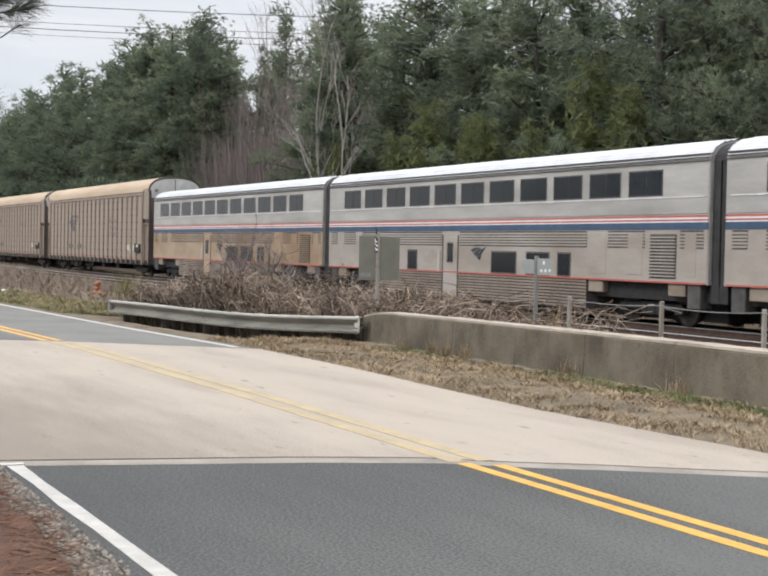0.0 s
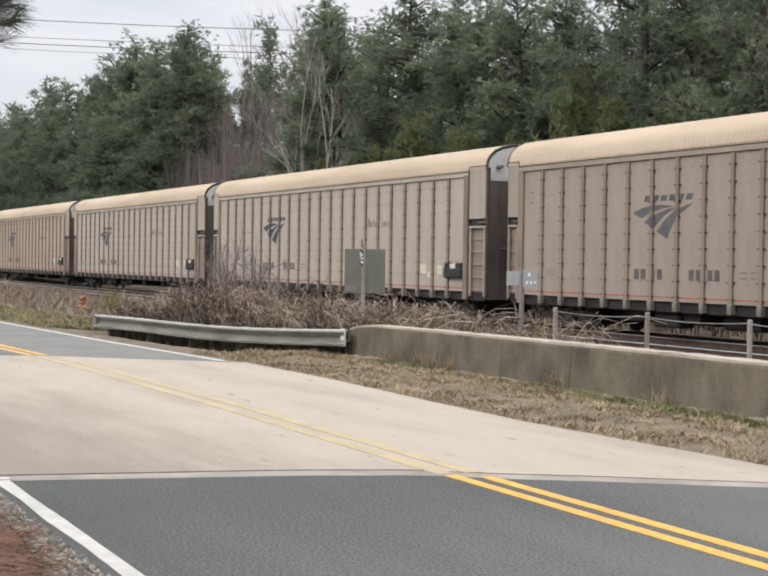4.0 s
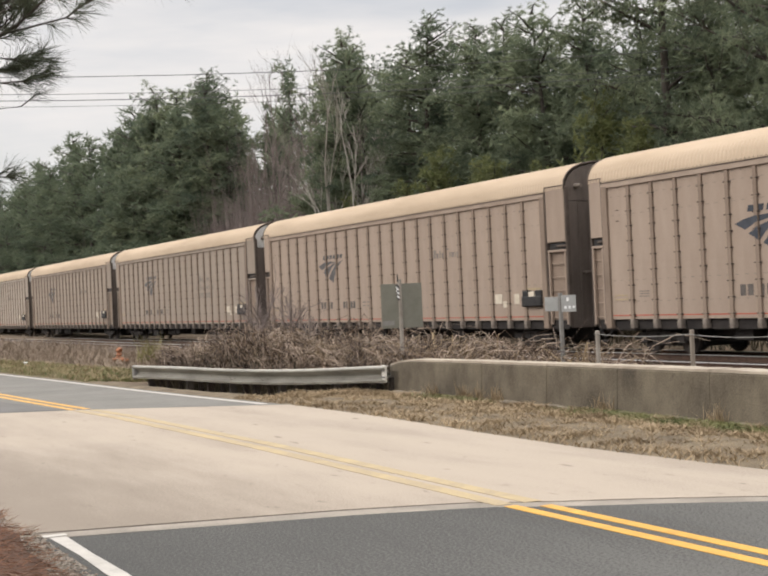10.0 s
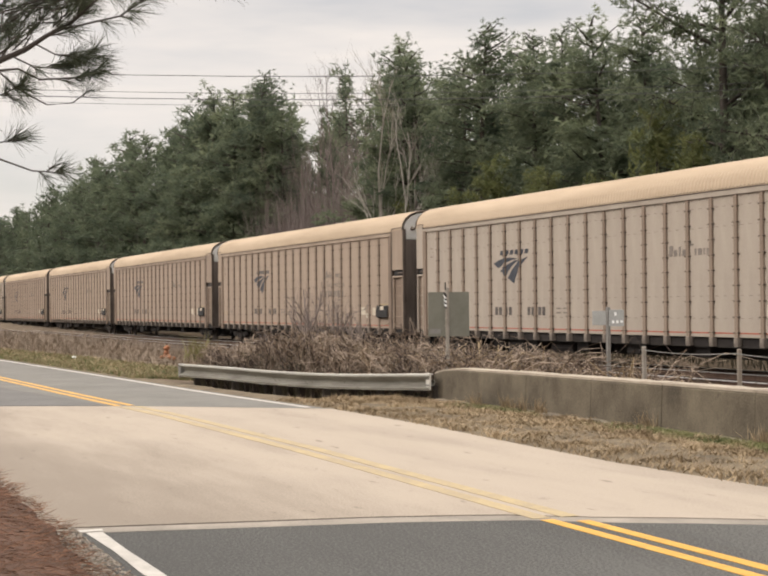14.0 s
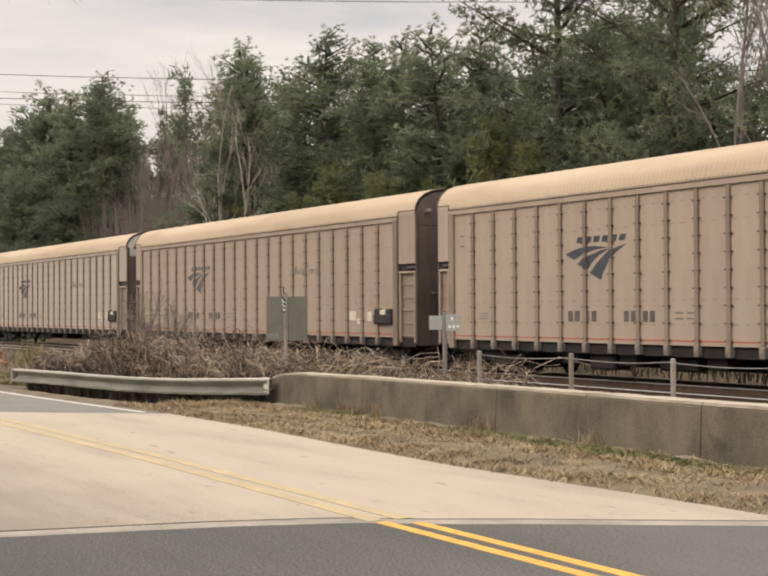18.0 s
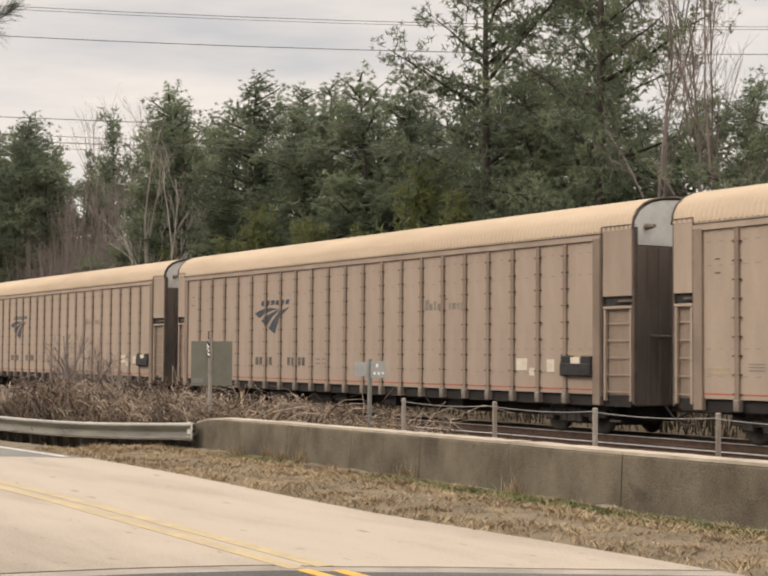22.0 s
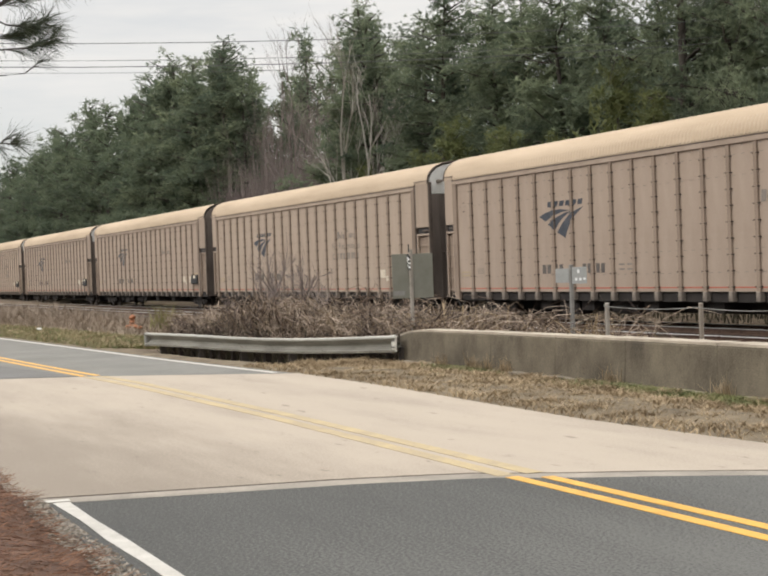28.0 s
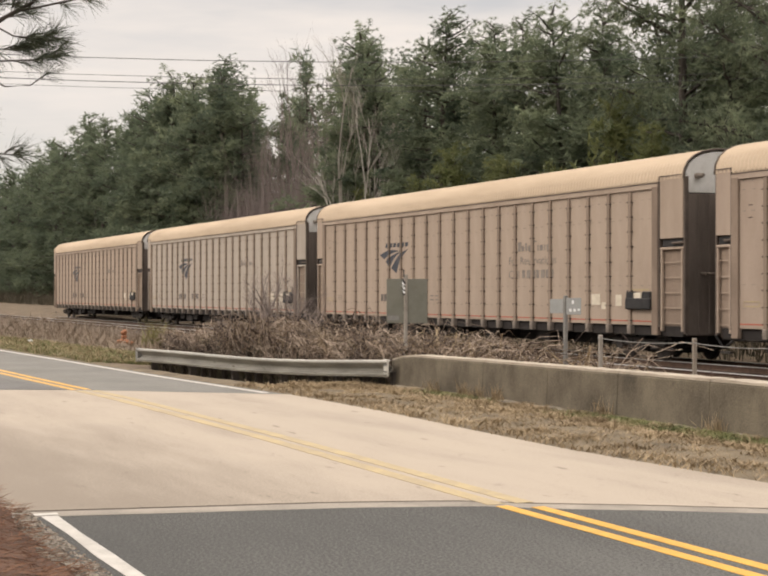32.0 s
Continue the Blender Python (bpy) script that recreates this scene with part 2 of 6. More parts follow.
# train paint: side sheets in three states of weathering
CAR_TAN = mat("weathered_tan_paint", (0.296, 0.230, 0.177), (0.404, 0.322, 0.254), 0.75, scale=0.8, fine=18, bump=0.06, streak=(1.1, 1.1, 0.30), per_object=0.22)
CAR_GREY = mat("weathered_grey_paint", (0.315, 0.268, 0.222), (0.430, 0.375, 0.315), 0.75, scale=0.8, fine=18, bump=0.06, streak=(1.1, 1.1, 0.30), per_object=0.22)
CAR_PINK = mat("weathered_beige_paint", (0.276, 0.212, 0.165), (0.378, 0.299, 0.238), 0.75, scale=0.8, fine=18, bump=0.06, streak=(1.1, 1.1, 0.30), per_object=0.22)
CAR_DIM = mat("dull_grey_brown_paint", (0.242, 0.196, 0.156), (0.335, 0.280, 0.228), 0.75, scale=0.8, fine=18, bump=0.06, streak=(1.1, 1.1, 0.30), per_object=0.22)
CAR_POST = mat("dirty_post_and_recess_shade", (0.190, 0.142, 0.108), (0.290, 0.222, 0.170), 0.8, scale=1.5, fine=14, streak=(1, 1, 0.4), per_object=0.3)
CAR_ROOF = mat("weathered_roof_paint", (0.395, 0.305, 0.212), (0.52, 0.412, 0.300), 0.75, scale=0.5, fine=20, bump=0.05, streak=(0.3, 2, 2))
CAR_TRIM = mat("dark_trim", (0.062, 0.047, 0.038), (0.135, 0.106, 0.086), 0.8, scale=2)
CAR_DOOR = mat("rust_brown_door", (0.095, 0.076, 0.064), (0.165, 0.134, 0.115), 0.75, scale=1.2, fine=20, streak=(2, 2, 0.5))
CAR_WHITE = mat("white_end_paint", (0.50, 0.49, 0.46), (0.70, 0.69, 0.66), 0.7, scale=2)
CAR_SILL = mat("grimy_sill", (0.013, 0.011, 0.010), (0.034, 0.028, 0.025), 0.85, scale=2)
CAR_GRIME = mat("grimy_bracket", (0.15, 0.125, 0.105), (0.28, 0.24, 0.20), 0.85, scale=4)
RED_LINE = mat("red_line_paint", (0.36, 0.085, 0.055), (0.46, 0.14, 0.095), 0.7, scale=2)
NAVY = mat("faded_navy_paint", (0.028, 0.034, 0.046), (0.070, 0.078, 0.094), 0.7, scale=2, fine=30)
NAVY_FADED = mat("worn_navy_paint", (0.062, 0.062, 0.066), (0.135, 0.128, 0.125), 0.75, scale=2, fine=30)
BOLT = mat("dark_bolt_heads", (0.055, 0.040, 0.032), (0.12, 0.09, 0.072), 0.8, scale=5)
INK_FADED = mat("faded_dark_lettering", (0.075, 0.066, 0.062), (0.15, 0.13, 0.115), 0.8, scale=3, fine=25)
GHOST = mat("faded_lettering", (0.16, 0.14, 0.125), (0.27, 0.235, 0.20), 0.8, scale=3, fine=25)
PLACARD = mat("placard_paper", (0.52, 0.46, 0.36), (0.66, 0.60, 0.49), 0.8, scale=5)
TRUCK_IRON = mat("greasy_iron", (0.018, 0.016, 0.015), (0.055, 0.046, 0.04), 0.75, scale=5)
WHEEL_IRON = mat("wheel_iron", (0.04, 0.033, 0.03), (0.10, 0.085, 0.075), 0.55, metal=0.5, scale=5)

STEEL = mat("stainless_side", (0.345, 0.330, 0.300), (0.53, 0.515, 0.480), 0.40, metal=0.35, scale=0.8, fine=20, bump=0.04, streak=(0.4, 1, 2.2))
STEEL_DUSTY = mat("dusty_stainless", (0.315, 0.272, 0.222), (0.50, 0.462, 0.412), 0.5, metal=0.25, scale=0.5, fine=20, bump=0.04, streak=(0.6, 1, 1.4))
STEEL_DIRTY = mat("grimy_stainless", (0.26, 0.165, 0.085), (0.47, 0.375, 0.275), 0.55, metal=0.2, scale=0.35, fine=20, bump=0.05, streak=(0.7, 1, 1.2))
STEEL_GRIME = mat("grimy_skirt", (0.19, 0.145, 0.105), (0.39, 0.325, 0.26), 0.6, metal=0.2, scale=0.6, fine=20, bump=0.05, streak=(0.7, 1, 1.2))
STEEL_ROOF = mat("pale_roof", (0.50, 0.505, 0.51), (0.65, 0.655, 0.66), 0.4, metal=0.15, scale=1.0, fine=20, bump=0.03)
COACH_RED = mat("coach_red", (0.40, 0.085, 0.065), (0.50, 0.14, 0.11), 0.6, scale=2)
COACH_WHITE = mat("coach_white", (0.60, 0.60, 0.58), (0.72, 0.72, 0.70), 0.6, scale=2)
COACH_BLUE = mat("coach_blue", (0.035, 0.065, 0.12), (0.06, 0.10, 0.16), 0.5, scale=2)
# for dark fittings, and for shade between flutes and slats put into colour
COACH_SHADOW = mat("dark_fittings_and_shade", (0.05, 0.047, 0.043), (0.11, 0.10, 0.095), 0.7, scale=3)
RUBBER = mat("rubber_bellows", (0.018, 0.018, 0.018), (0.045, 0.043, 0.042), 0.8, scale=3)
GLASS_DARK = mat("tinted_window", (0.008, 0.011, 0.015), (0.016, 0.020, 0.026), 0.10, spec=0.22, scale=1.0, bump=0)

BARK = mat("pine_bark", (0.042, 0.036, 0.031), (0.105, 0.089, 0.076), 0.95, scale=2, fine=12, bump=0.6)
BARK_PALE = mat("pale_bark", (0.25, 0.225, 0.195), (0.44, 0.41, 0.365), 0.9, scale=2, fine=10)
BARK_GREY = mat("grey_twig_bark", (0.135, 0.108, 0.098), (0.26, 0.218, 0.200), 0.9, scale=2, fine=10, per_island=0.5)
NEEDLE = mat("pine_needles", (0.080, 0.108, 0.078), (0.278, 0.318, 0.200), 0.6, scale=0.55, fine=4, bump=0, per_island=0.25, per_object=0.35, spec=0.3, thin=0.6)
# darker green stands in for the self-shade that the sparse far crowns lack
NEEDLE_SHADED = mat("shaded_far_needles", (0.078, 0.106, 0.074), (0.195, 0.232, 0.148), 0.6, scale=0.6, fine=4, bump=0, per_island=0.25, per_object=0.35, spec=0.3, thin=0.5)
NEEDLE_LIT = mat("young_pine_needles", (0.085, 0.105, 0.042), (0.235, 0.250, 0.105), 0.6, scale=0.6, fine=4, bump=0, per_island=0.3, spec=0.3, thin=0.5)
NEEDLE_NEAR = mat("long_pine_needles", (0.030, 0.042, 0.026), (0.10, 0.118, 0.068), 0.55, scale=3, fine=20, bump=0, per_island=0.8, spec=0.35)
DRY = mat("dry_stalks", (0.075, 0.05, 0.036), (0.24, 0.175, 0.12), 0.9, scale=0.7, fine=5, bump=0, per_island=0.8)
# dark stalks, also used where shade is put into the colour of brush
DRY_DARK = mat("undergrowth_and_shade", (0.045, 0.042, 0.029), (0.13, 0.108, 0.072), 0.9, scale=0.5, fine=5, bump=0, per_island=0.7)
DRY_PALE = mat("pale_dry_grass", (0.17, 0.12, 0.068), (0.42, 0.325, 0.205), 0.9, scale=0.8, fine=5, bump=0, per_island=0.7)
VINE = mat("grey_vines", (0.06, 0.042, 0.034), (0.42, 0.335, 0.26), 0.9, scale=0.9, fine=6, bump=0, per_island=1.0)
DRY_SOFT = mat("soft_dead_grass", (0.13, 0.098, 0.075), (0.33, 0.265, 0.20), 0.9, scale=0.4, fine=5, bump=0, per_island=0.6)
PEBBLE = mat("loose_stones", (0.08, 0.065, 0.05), (0.34, 0.30, 0.25), 0.9, scale=5, fine=30, bump=0, per_island=1.0)
CANE = mat("tan_canes", (0.20, 0.15, 0.10), (0.40, 0.32, 0.22), 0.9, scale=0.9, fine=6, bump=0, per_island=0.8)
WEED = mat("yellow_green_weed", (0.12, 0.115, 0.045), (0.25, 0.23, 0.10), 0.85, scale=1.2, fine=6, bump=0, per_island=0.6)
GREEN = mat("fresh_grass", (0.075, 0.092, 0.03), (0.21, 0.215, 0.085), 0.8, scale=1.2, fine=6, bump=0, per_island=0.6)


# ---------------------------------------------------------------- builders
def part(name, bm, material, parent=None, label="", smooth=False):
    """Links a bmesh as one mesh object, under a thing or part if one is given."""
    me = bpy.data.meshes.new(name)
    bm.normal_update()
    bm.to_mesh(me)
    bm.free()
    me.materials.append(material)
    if smooth:
        me.polygons.foreach_set("use_smooth", [True] * len(me.polygons))
    ob = new(name, me)
    ob.parent = parent
    if label:
        ob["label"] = label
    return ob


def sheet(name, verts, faces, material, parent=None, label="", smooth=False):
    """Links plain lists of corners and faces as one mesh object."""
    me = bpy.data.meshes.new(name)
    me.from_pydata(np.asarray(verts, float).tolist(), [], [list(f) for f in faces])
    me.materials.append(material)
    if smooth:
        me.polygons.foreach_set("use_smooth", [True] * len(me.polygons))
    me.update()
    ob = new(name, me)
    ob.parent = parent
    if label:
        ob["label"] = label
    return ob


def shared(name, ob, parent, m=None):
    """Another object on the same mesh, under a parent."""
    o = new(name, ob.data)
    o.parent = parent
    o.matrix_basis = m if m is not None else Matrix()
    return o


def box(bm, x0, x1, y0, y1, z0, z1, bevel=0.0):
    vs = [bm.verts.new((x, y, z)) for x in (x0, x1) for y in (y0, y1) for z in (z0, z1)]
    fs = [bm.faces.new([vs[i] for i in f]) for f in ((0, 1, 3, 2), (4, 6, 7, 5), (0, 4, 5, 1), (2, 3, 7, 6), (0, 2, 6, 4), (1, 5, 7, 3))]
    if bevel:
        edges = list({e for f in fs for e in f.edges})
        bmesh.ops.bevel(bm, geom=edges, offset=bevel, segments=1, affect="EDGES")
    return bm


def boxed(*args, bevel=0.0):
    return box(bmesh.new(), *args, bevel=bevel)


def tube(bm, path, radii, sides=8, cap=True):
    """A round bar along a path of points."""
    rings = []
    path = [Vector(p) for p in path]
    for i, p in enumerate(path):
        d = (path[min(i + 1, len(path) - 1)] - path[max(i - 1, 0)]).normalized()
        a = d.orthogonal().normalized()
        b = d.cross(a)
        r = radii[i] if isinstance(radii, (list, tuple)) else radii
        rings.append([bm.verts.new(p + r * (math.cos(2 * math.pi * k / sides) * a + math.sin(2 * math.pi * k / sides) * b)) for k in range(sides)])
    for lo, hi in zip(rings, rings[1:]):
        # keep the twist small: start at the nearest corner
        shift = min(range(sides), key=lambda k: (hi[k].co - lo[0].co).length)
        hi[:] = hi[shift:] + hi[:shift]
        for k in range(sides):
            bm.faces.new((lo[k], lo[(k + 1) % sides], hi[(k + 1) % sides], hi[k]))
    if cap:
        bm.faces.new(rings[0][::-1])
        bm.faces.new(rings[-1])
    return bm


def extrude_x(name, profile, x0, x1, material, parent=None, label="", closed=True, smooth=False):
    """A (y, z) profile drawn out along x, with its ends closed."""
    bm = bmesh.new()
    a = [bm.verts.new((x0, y, z)) for y, z in profile]
    b = [bm.verts.new((x1, y, z)) for y, z in profile]
    n = len(profile)
    for i in range(n if closed else n - 1):
        bm.faces.new((a[i], a[(i + 1) % n], b[(i + 1) % n], b[i]))
    if closed:
        bm.faces.new(a[::-1])
        bm.faces.new(b)
        bmesh.ops.recalc_face_normals(bm, faces=bm.faces)
    return part(name, bm, material, parent, label, smooth)


def thing(name, label, category, group="", kind="", at=(0, 0, 0)):
    ob = new(name)
    ob.empty_display_size = 0.3
    ob.location = at
    return tagged(ob, label, category, group, kind)


# ---------------------------------------------------------------- ground and road
FAR_X = [-400, -160, -100, -70, -49, -36, -28, -22, -18.4, -15.4, -13.2, -11.6, -9.8, 60]
FAR_Y = [-34, -4.0, 2.6, 5.2, 6.8, 7.40, 7.72, 8.12, 8.11, 7.95, 7.88, 7.95, 8.06, 8.06]
MID_X = [-400, -160, -100, -70, -60, -49, -36, -28, -22, -16, -10, 60]
MID_Y = [-36.45, -6.45, 0.15, 2.75, 3.45, 4.33, 4.9, 5.22, 5.52, 5.58, 5.50, 5.50]


def road_far(x):
    return float(np.interp(x, FAR_X, FAR_Y))


def road_mid(x):
    return float(np.interp(x, MID_X, MID_Y))


def road_near(x):
    return road_mid(x) - 3.55


def slab_near(x):
    return 1.88


def ground_z(x, y):
    far = road_far(x)
    left = min(max((-30.0 - x) / 6.0, 0.0), 1.0)
    if y < far:
        return -0.05
    behind = float(np.interp(y, [8.2, 8.8, 9.6, 10.9, 13, 17, 28, 31, 36, 60, 200], [-0.08, -0.26, -0.45, -0.45, -0.45, -0.62, -0.62, -0.35, 0.2, 1.2, 3.0]))
    open_side = float(np.interp(y - far, [0, 0.3, 3, 7, 10, 20, 23, 30, 60, 200], [-0.03, 0.0, 0.05, -0.15, -0.62, -0.62, -0.35, 0.3, 1.2, 3.0]))
    return behind * (1 - left) + open_side * left


def grid_lines(edges):
    out = []
    for (a, b, n) in edges:
        out += list(np.linspace(a, b, n, endpoint=False))
    return out + [edges[-1][1]]


gx = grid_lines([(-2500, -400, 10), (-400, -120, 20), (-120, -50, 25), (-50, 4, 60), (4, 60, 10), (60, 900, 8)])
gy = grid_lines([(-1200, -40, 8), (-40, -4, 8), (-4, 6, 8), (6, 18, 40), (18, 40, 22), (40, 200, 10), (200, 2500, 8)])
gv = [(x, y, ground_z(x, y) + (0.03 * noise.noise(Vector((x * 0.7, y * 0.7, 0))) if 10.9 < y < 60 else 0.0)) for y in gy for x in gx]
gf = [(j * len(gx) + i, j * len(gx) + i + 1, (j + 1) * len(gx) + i + 1, (j + 1) * len(gx) + i) for j in range(len(gy) - 1) for i in range(len(gx) - 1)]
tagged(sheet("ground", gv, gf, SOIL, smooth=True), "bare brown soil around the road and railway", "ground", kind="structure")


def strip(name, xs, low, high, z, material, label, category, thick=0.05, parent=None, slant=None):
    """A flat band along x between two lines y = low(x) and y = high(x), with its edges turned down."""
    verts, faces = [], []
    for x in xs:
        a, b = low(x), high(x)
        verts += [(x, a, z - thick), (x, a, z), (x, b, z), (x, b, z - thick)]
    for i in range(len(xs) - 1):
        k = 4 * i
        for j in range(3):
            faces.append((k + j, k + 4 + j, k + 5 + j, k + 1 + j))
    faces += [(0, 1, 2, 3), (4 * len(xs) - 1, 4 * len(xs) - 2, 4 * len(xs) - 3, 4 * len(xs) - 4)]
    ob = sheet(name, verts, faces, material, parent)
    return tagged(ob, label, category, kind="structure") if parent is None else ob


def seam_left(y):
    return float(np.interp(y, [1.7, 3.54, 5.6, 8.3], [-26.3, -25.4, -24.3, -21.9]))


def seam_right(y):
    return float(np.interp(y, [1.4, 2.1, 3.2, 4.3, 5.2, 5.7, 6.3, 7.0, 8.1], [-11.0, -10.83, -10.6, -10.38, -10.08, -9.68, -9.33, -8.83, -8.1]))


def slab(name, ys_from, ys_to, x_low, x_high, z, material, label, category, n=14, m=10, thick=0.06):
    """A road slab between two slanted ends x = x_low(y) and x = x_high(y); its sides follow the road."""
    verts, faces = [], []
    for j in range(m + 1):
        f = j / m
        for i in range(n + 1):
            g = i / n
            x = x_low(2 + 6 * f) * (1 - g) + x_high(2 + 6 * f) * g
            y = ys_from(x) * (1 - f) + ys_to(x) * f
            verts.append((x, y, z))
    for j in range(m):
        for i in range(n):
            k = j * (n + 1) + i
            faces.append((k, k + 1, k + n + 2, k + n + 1))
    ring = list(range(n + 1)) + [j * (n + 1) + n for j in range(1, m + 1)] + [m * (n + 1) + i for i in range(n - 1, -1, -1)] + [j * (n + 1) for j in range(m - 1, 0, -1)]
    base = len(verts)
    verts += [(verts[k][0], verts[k][1], z - thick) for k in ring]
    for a in range(len(ring)):
        b = (a + 1) % len(ring)
        faces.append((ring[b], ring[a], base + a, base + b))
    return tagged(sheet(name, verts, faces, material), label, category, kind="structure")


road = slab("road", road_near, road_far, lambda y: -400.0, seam_left, 0.0, ASPHALT_OLD, "worn grey asphalt road curving away", "road", n=90)
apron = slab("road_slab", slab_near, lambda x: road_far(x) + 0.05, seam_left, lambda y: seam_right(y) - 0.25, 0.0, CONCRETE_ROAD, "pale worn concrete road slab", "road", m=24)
lip = slab("road_joint", slab_near, lambda x: road_far(x) + 0.05, lambda y: seam_right(y) - 0.18, lambda y: seam_right(y) + 0.10, 0.0, CONCRETE_EDGE, "raised concrete strip at the slab's end", "road", n=2, m=24)
slab("road_seam", slab_near, lambda x: road_far(x) + 0.05, lambda y: seam_right(y) - 0.25, lambda y: seam_right(y) - 0.18, -0.006, JOINT, "dark tar joint across the road", "road", n=1, m=24)
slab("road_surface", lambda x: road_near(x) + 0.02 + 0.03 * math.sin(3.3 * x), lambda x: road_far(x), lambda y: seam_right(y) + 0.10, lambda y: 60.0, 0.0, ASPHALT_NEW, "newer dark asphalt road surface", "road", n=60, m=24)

slab("road_patch", lambda x: road_near(x) + 0.3, lambda x: road_mid(x) - 0.2 - 0.08 * min(-24.5 - x, 9), lambda y: -70.0 + 2 * y, lambda y: seam_left(1.7 + (y - 2) * 0.6) - 0.12, 0.004, ASPHALT_PATCH, "darker asphalt patch on the old road", "road", n=40, thick=0.004)
xs_far = list(np.linspace(-160, -22.6, 70))
strip("white_edge_line", xs_far, lambda x: road_far(x) - 0.22, lambda x: road_far(x) - 0.10, 0.004, WHITE, "white road edge line on grey asphalt", "road marking", 0.003)
xs_old = list(np.linspace(-160, -24.5, 70))
for shift, nm in ((-0.13, "yellow_line"), (0.09, "yellow_line")):
    strip(nm, xs_old, lambda x: road_mid(x) + shift - 0.05, lambda x: road_mid(x) + shift + 0.06, 0.004, YELLOW, "double yellow centre line on grey asphalt", "road marking", 0.003)
xs_apron = list(np.linspace(-24.2, -9.98, 60))
for shift in (-0.14, 0.10):
    strip("worn_yellow_line", xs_apron, lambda x: road_mid(x) + shift - 0.07, lambda x: road_mid(x) + shift + 0.08, 0.004, YELLOW_WORN, "faded yellow centre line on concrete", "road marking", 0.003)
xs_new = list(np.linspace(-9.9, 40, 40))
strip("yellow_line", xs_new, lambda x: 5.31, lambda x: 5.42, 0.004, YELLOW, "bright double yellow centre line on asphalt", "road marking", 0.003)
xs_new2 = list(np.linspace(-9.75, 40, 40))
strip("yellow_line", xs_new2, lambda x: 5.53, lambda x: 5.64, 0.004, YELLOW, "bright double yellow centre line on asphalt", "road marking", 0.003)
strip("white_line", list(np.linspace(-10.72, 40, 60)), lambda x: 2.098 + 0.010 * math.sin(3 * x), lambda x: 2.203 + 0.008 * math.sin(4 * x + 1), 0.004, WHITE, "white edge line on dark asphalt", "road marking", 0.003)
strip("white_line_end", list(np.linspace(-10.86, -10.76, 3)), lambda x: 2.06, lambda x: 2.23, 0.005, WHITE, "crooked end of the white edge line", "road marking", 0.003)

# shoulder on the camera's side: gravel, then a bank of fallen pine needles
strip("gravel_shoulder", list(np.linspace(-16, 12, 50)), lambda x: 1.45 + 0.08 * math.sin(2.1 * x), lambda x: road_near(x) + 0.20, -0.012, GRAVEL, "grey gravel shoulder beside the asphalt", "ground", 0.05)


def straw_edge(x):
    return float(np.interp(x, [-30, -17, -14, -12.5, -11.0, -10.0, -9.3, -8.3, -7.6, -7.0, -5, 10], [2.0, 2.05, 1.97, 1.97, 1.96, 1.88, 1.84, 1.86, 1.84, 1.73, 1.6, 1.3])) + 0.03 * math.sin(5 * x)


sv, sf = [], []
sx = np.linspace(-32, 6, 90)
for x in sx:
    e = straw_edge(x)
    for d, z in ((0, -0.03), (0.06, 0.015), (0.5, 0.06), (1.5, 0.14), (4, 0.2), (8, 0.3)):
        sv.append((x, e - d, z + 0.015 * noise.noise(Vector((x * 2, d * 2, 3)))))
for i in range(len(sx) - 1):
    for j in range(5):
        k = 6 * i + j
        sf.append((k, k + 1, k + 7, k + 6))
tagged(sheet("straw_bank", sv, sf, STRAW_SOIL, smooth=True), "bank covered in rust-brown fallen pine needles", "ground", kind="structure")

# verge between the road and the wall
vv, vf = [], []
vx = np.linspace(-60, 20, 170)
for x in vx:
    lo = road_far(x) - 0.04
    hi = float(np.interp(x, [-60, -34, -33.2, -23.5, -22.9, 20], [9.6, 9.0, 8.75, 10.4, 10.55, 10.55]))
    for d in np.linspace(0, 1, 7):
        y = lo + (hi - lo) * d
        low = min(max((-22.6 - x) / 0.8, 0), 1) * min(max((x + 36) / 2, 0), 1)
        vv.append((x, y, -0.40 * d * d * low - 0.02 + 0.05 * math.sin(math.pi * min(d * 1.4, 1)) + 0.03 * d + 0.02 * noise.noise(Vector((x * 1.5, y * 1.5, 1)))))
for i in range(len(vx) - 1):
    for j in range(6):
        k = 7 * i + j
        vf.append((k, k + 7, k + 8, k + 1))
tagged(sheet("verge", vv, vf, VERGE_SOIL, smooth=True), "dry tan grass verge between road and wall", "ground", kind="structure")

# low concrete wall
WALL_X0 = -23.32


def wall_top(x):
    return float(np.interp(x, [-23, -20, -15, -10, -4], [0.55, 0.57, 0.595, 0.62, 0.65]))


def wall_y(x):
    return float(np.interp(x, [-24, -20, -16, -12, -9, 10], [10.45, 10.45, 10.42, 10.25, 10.2, 10.1]))


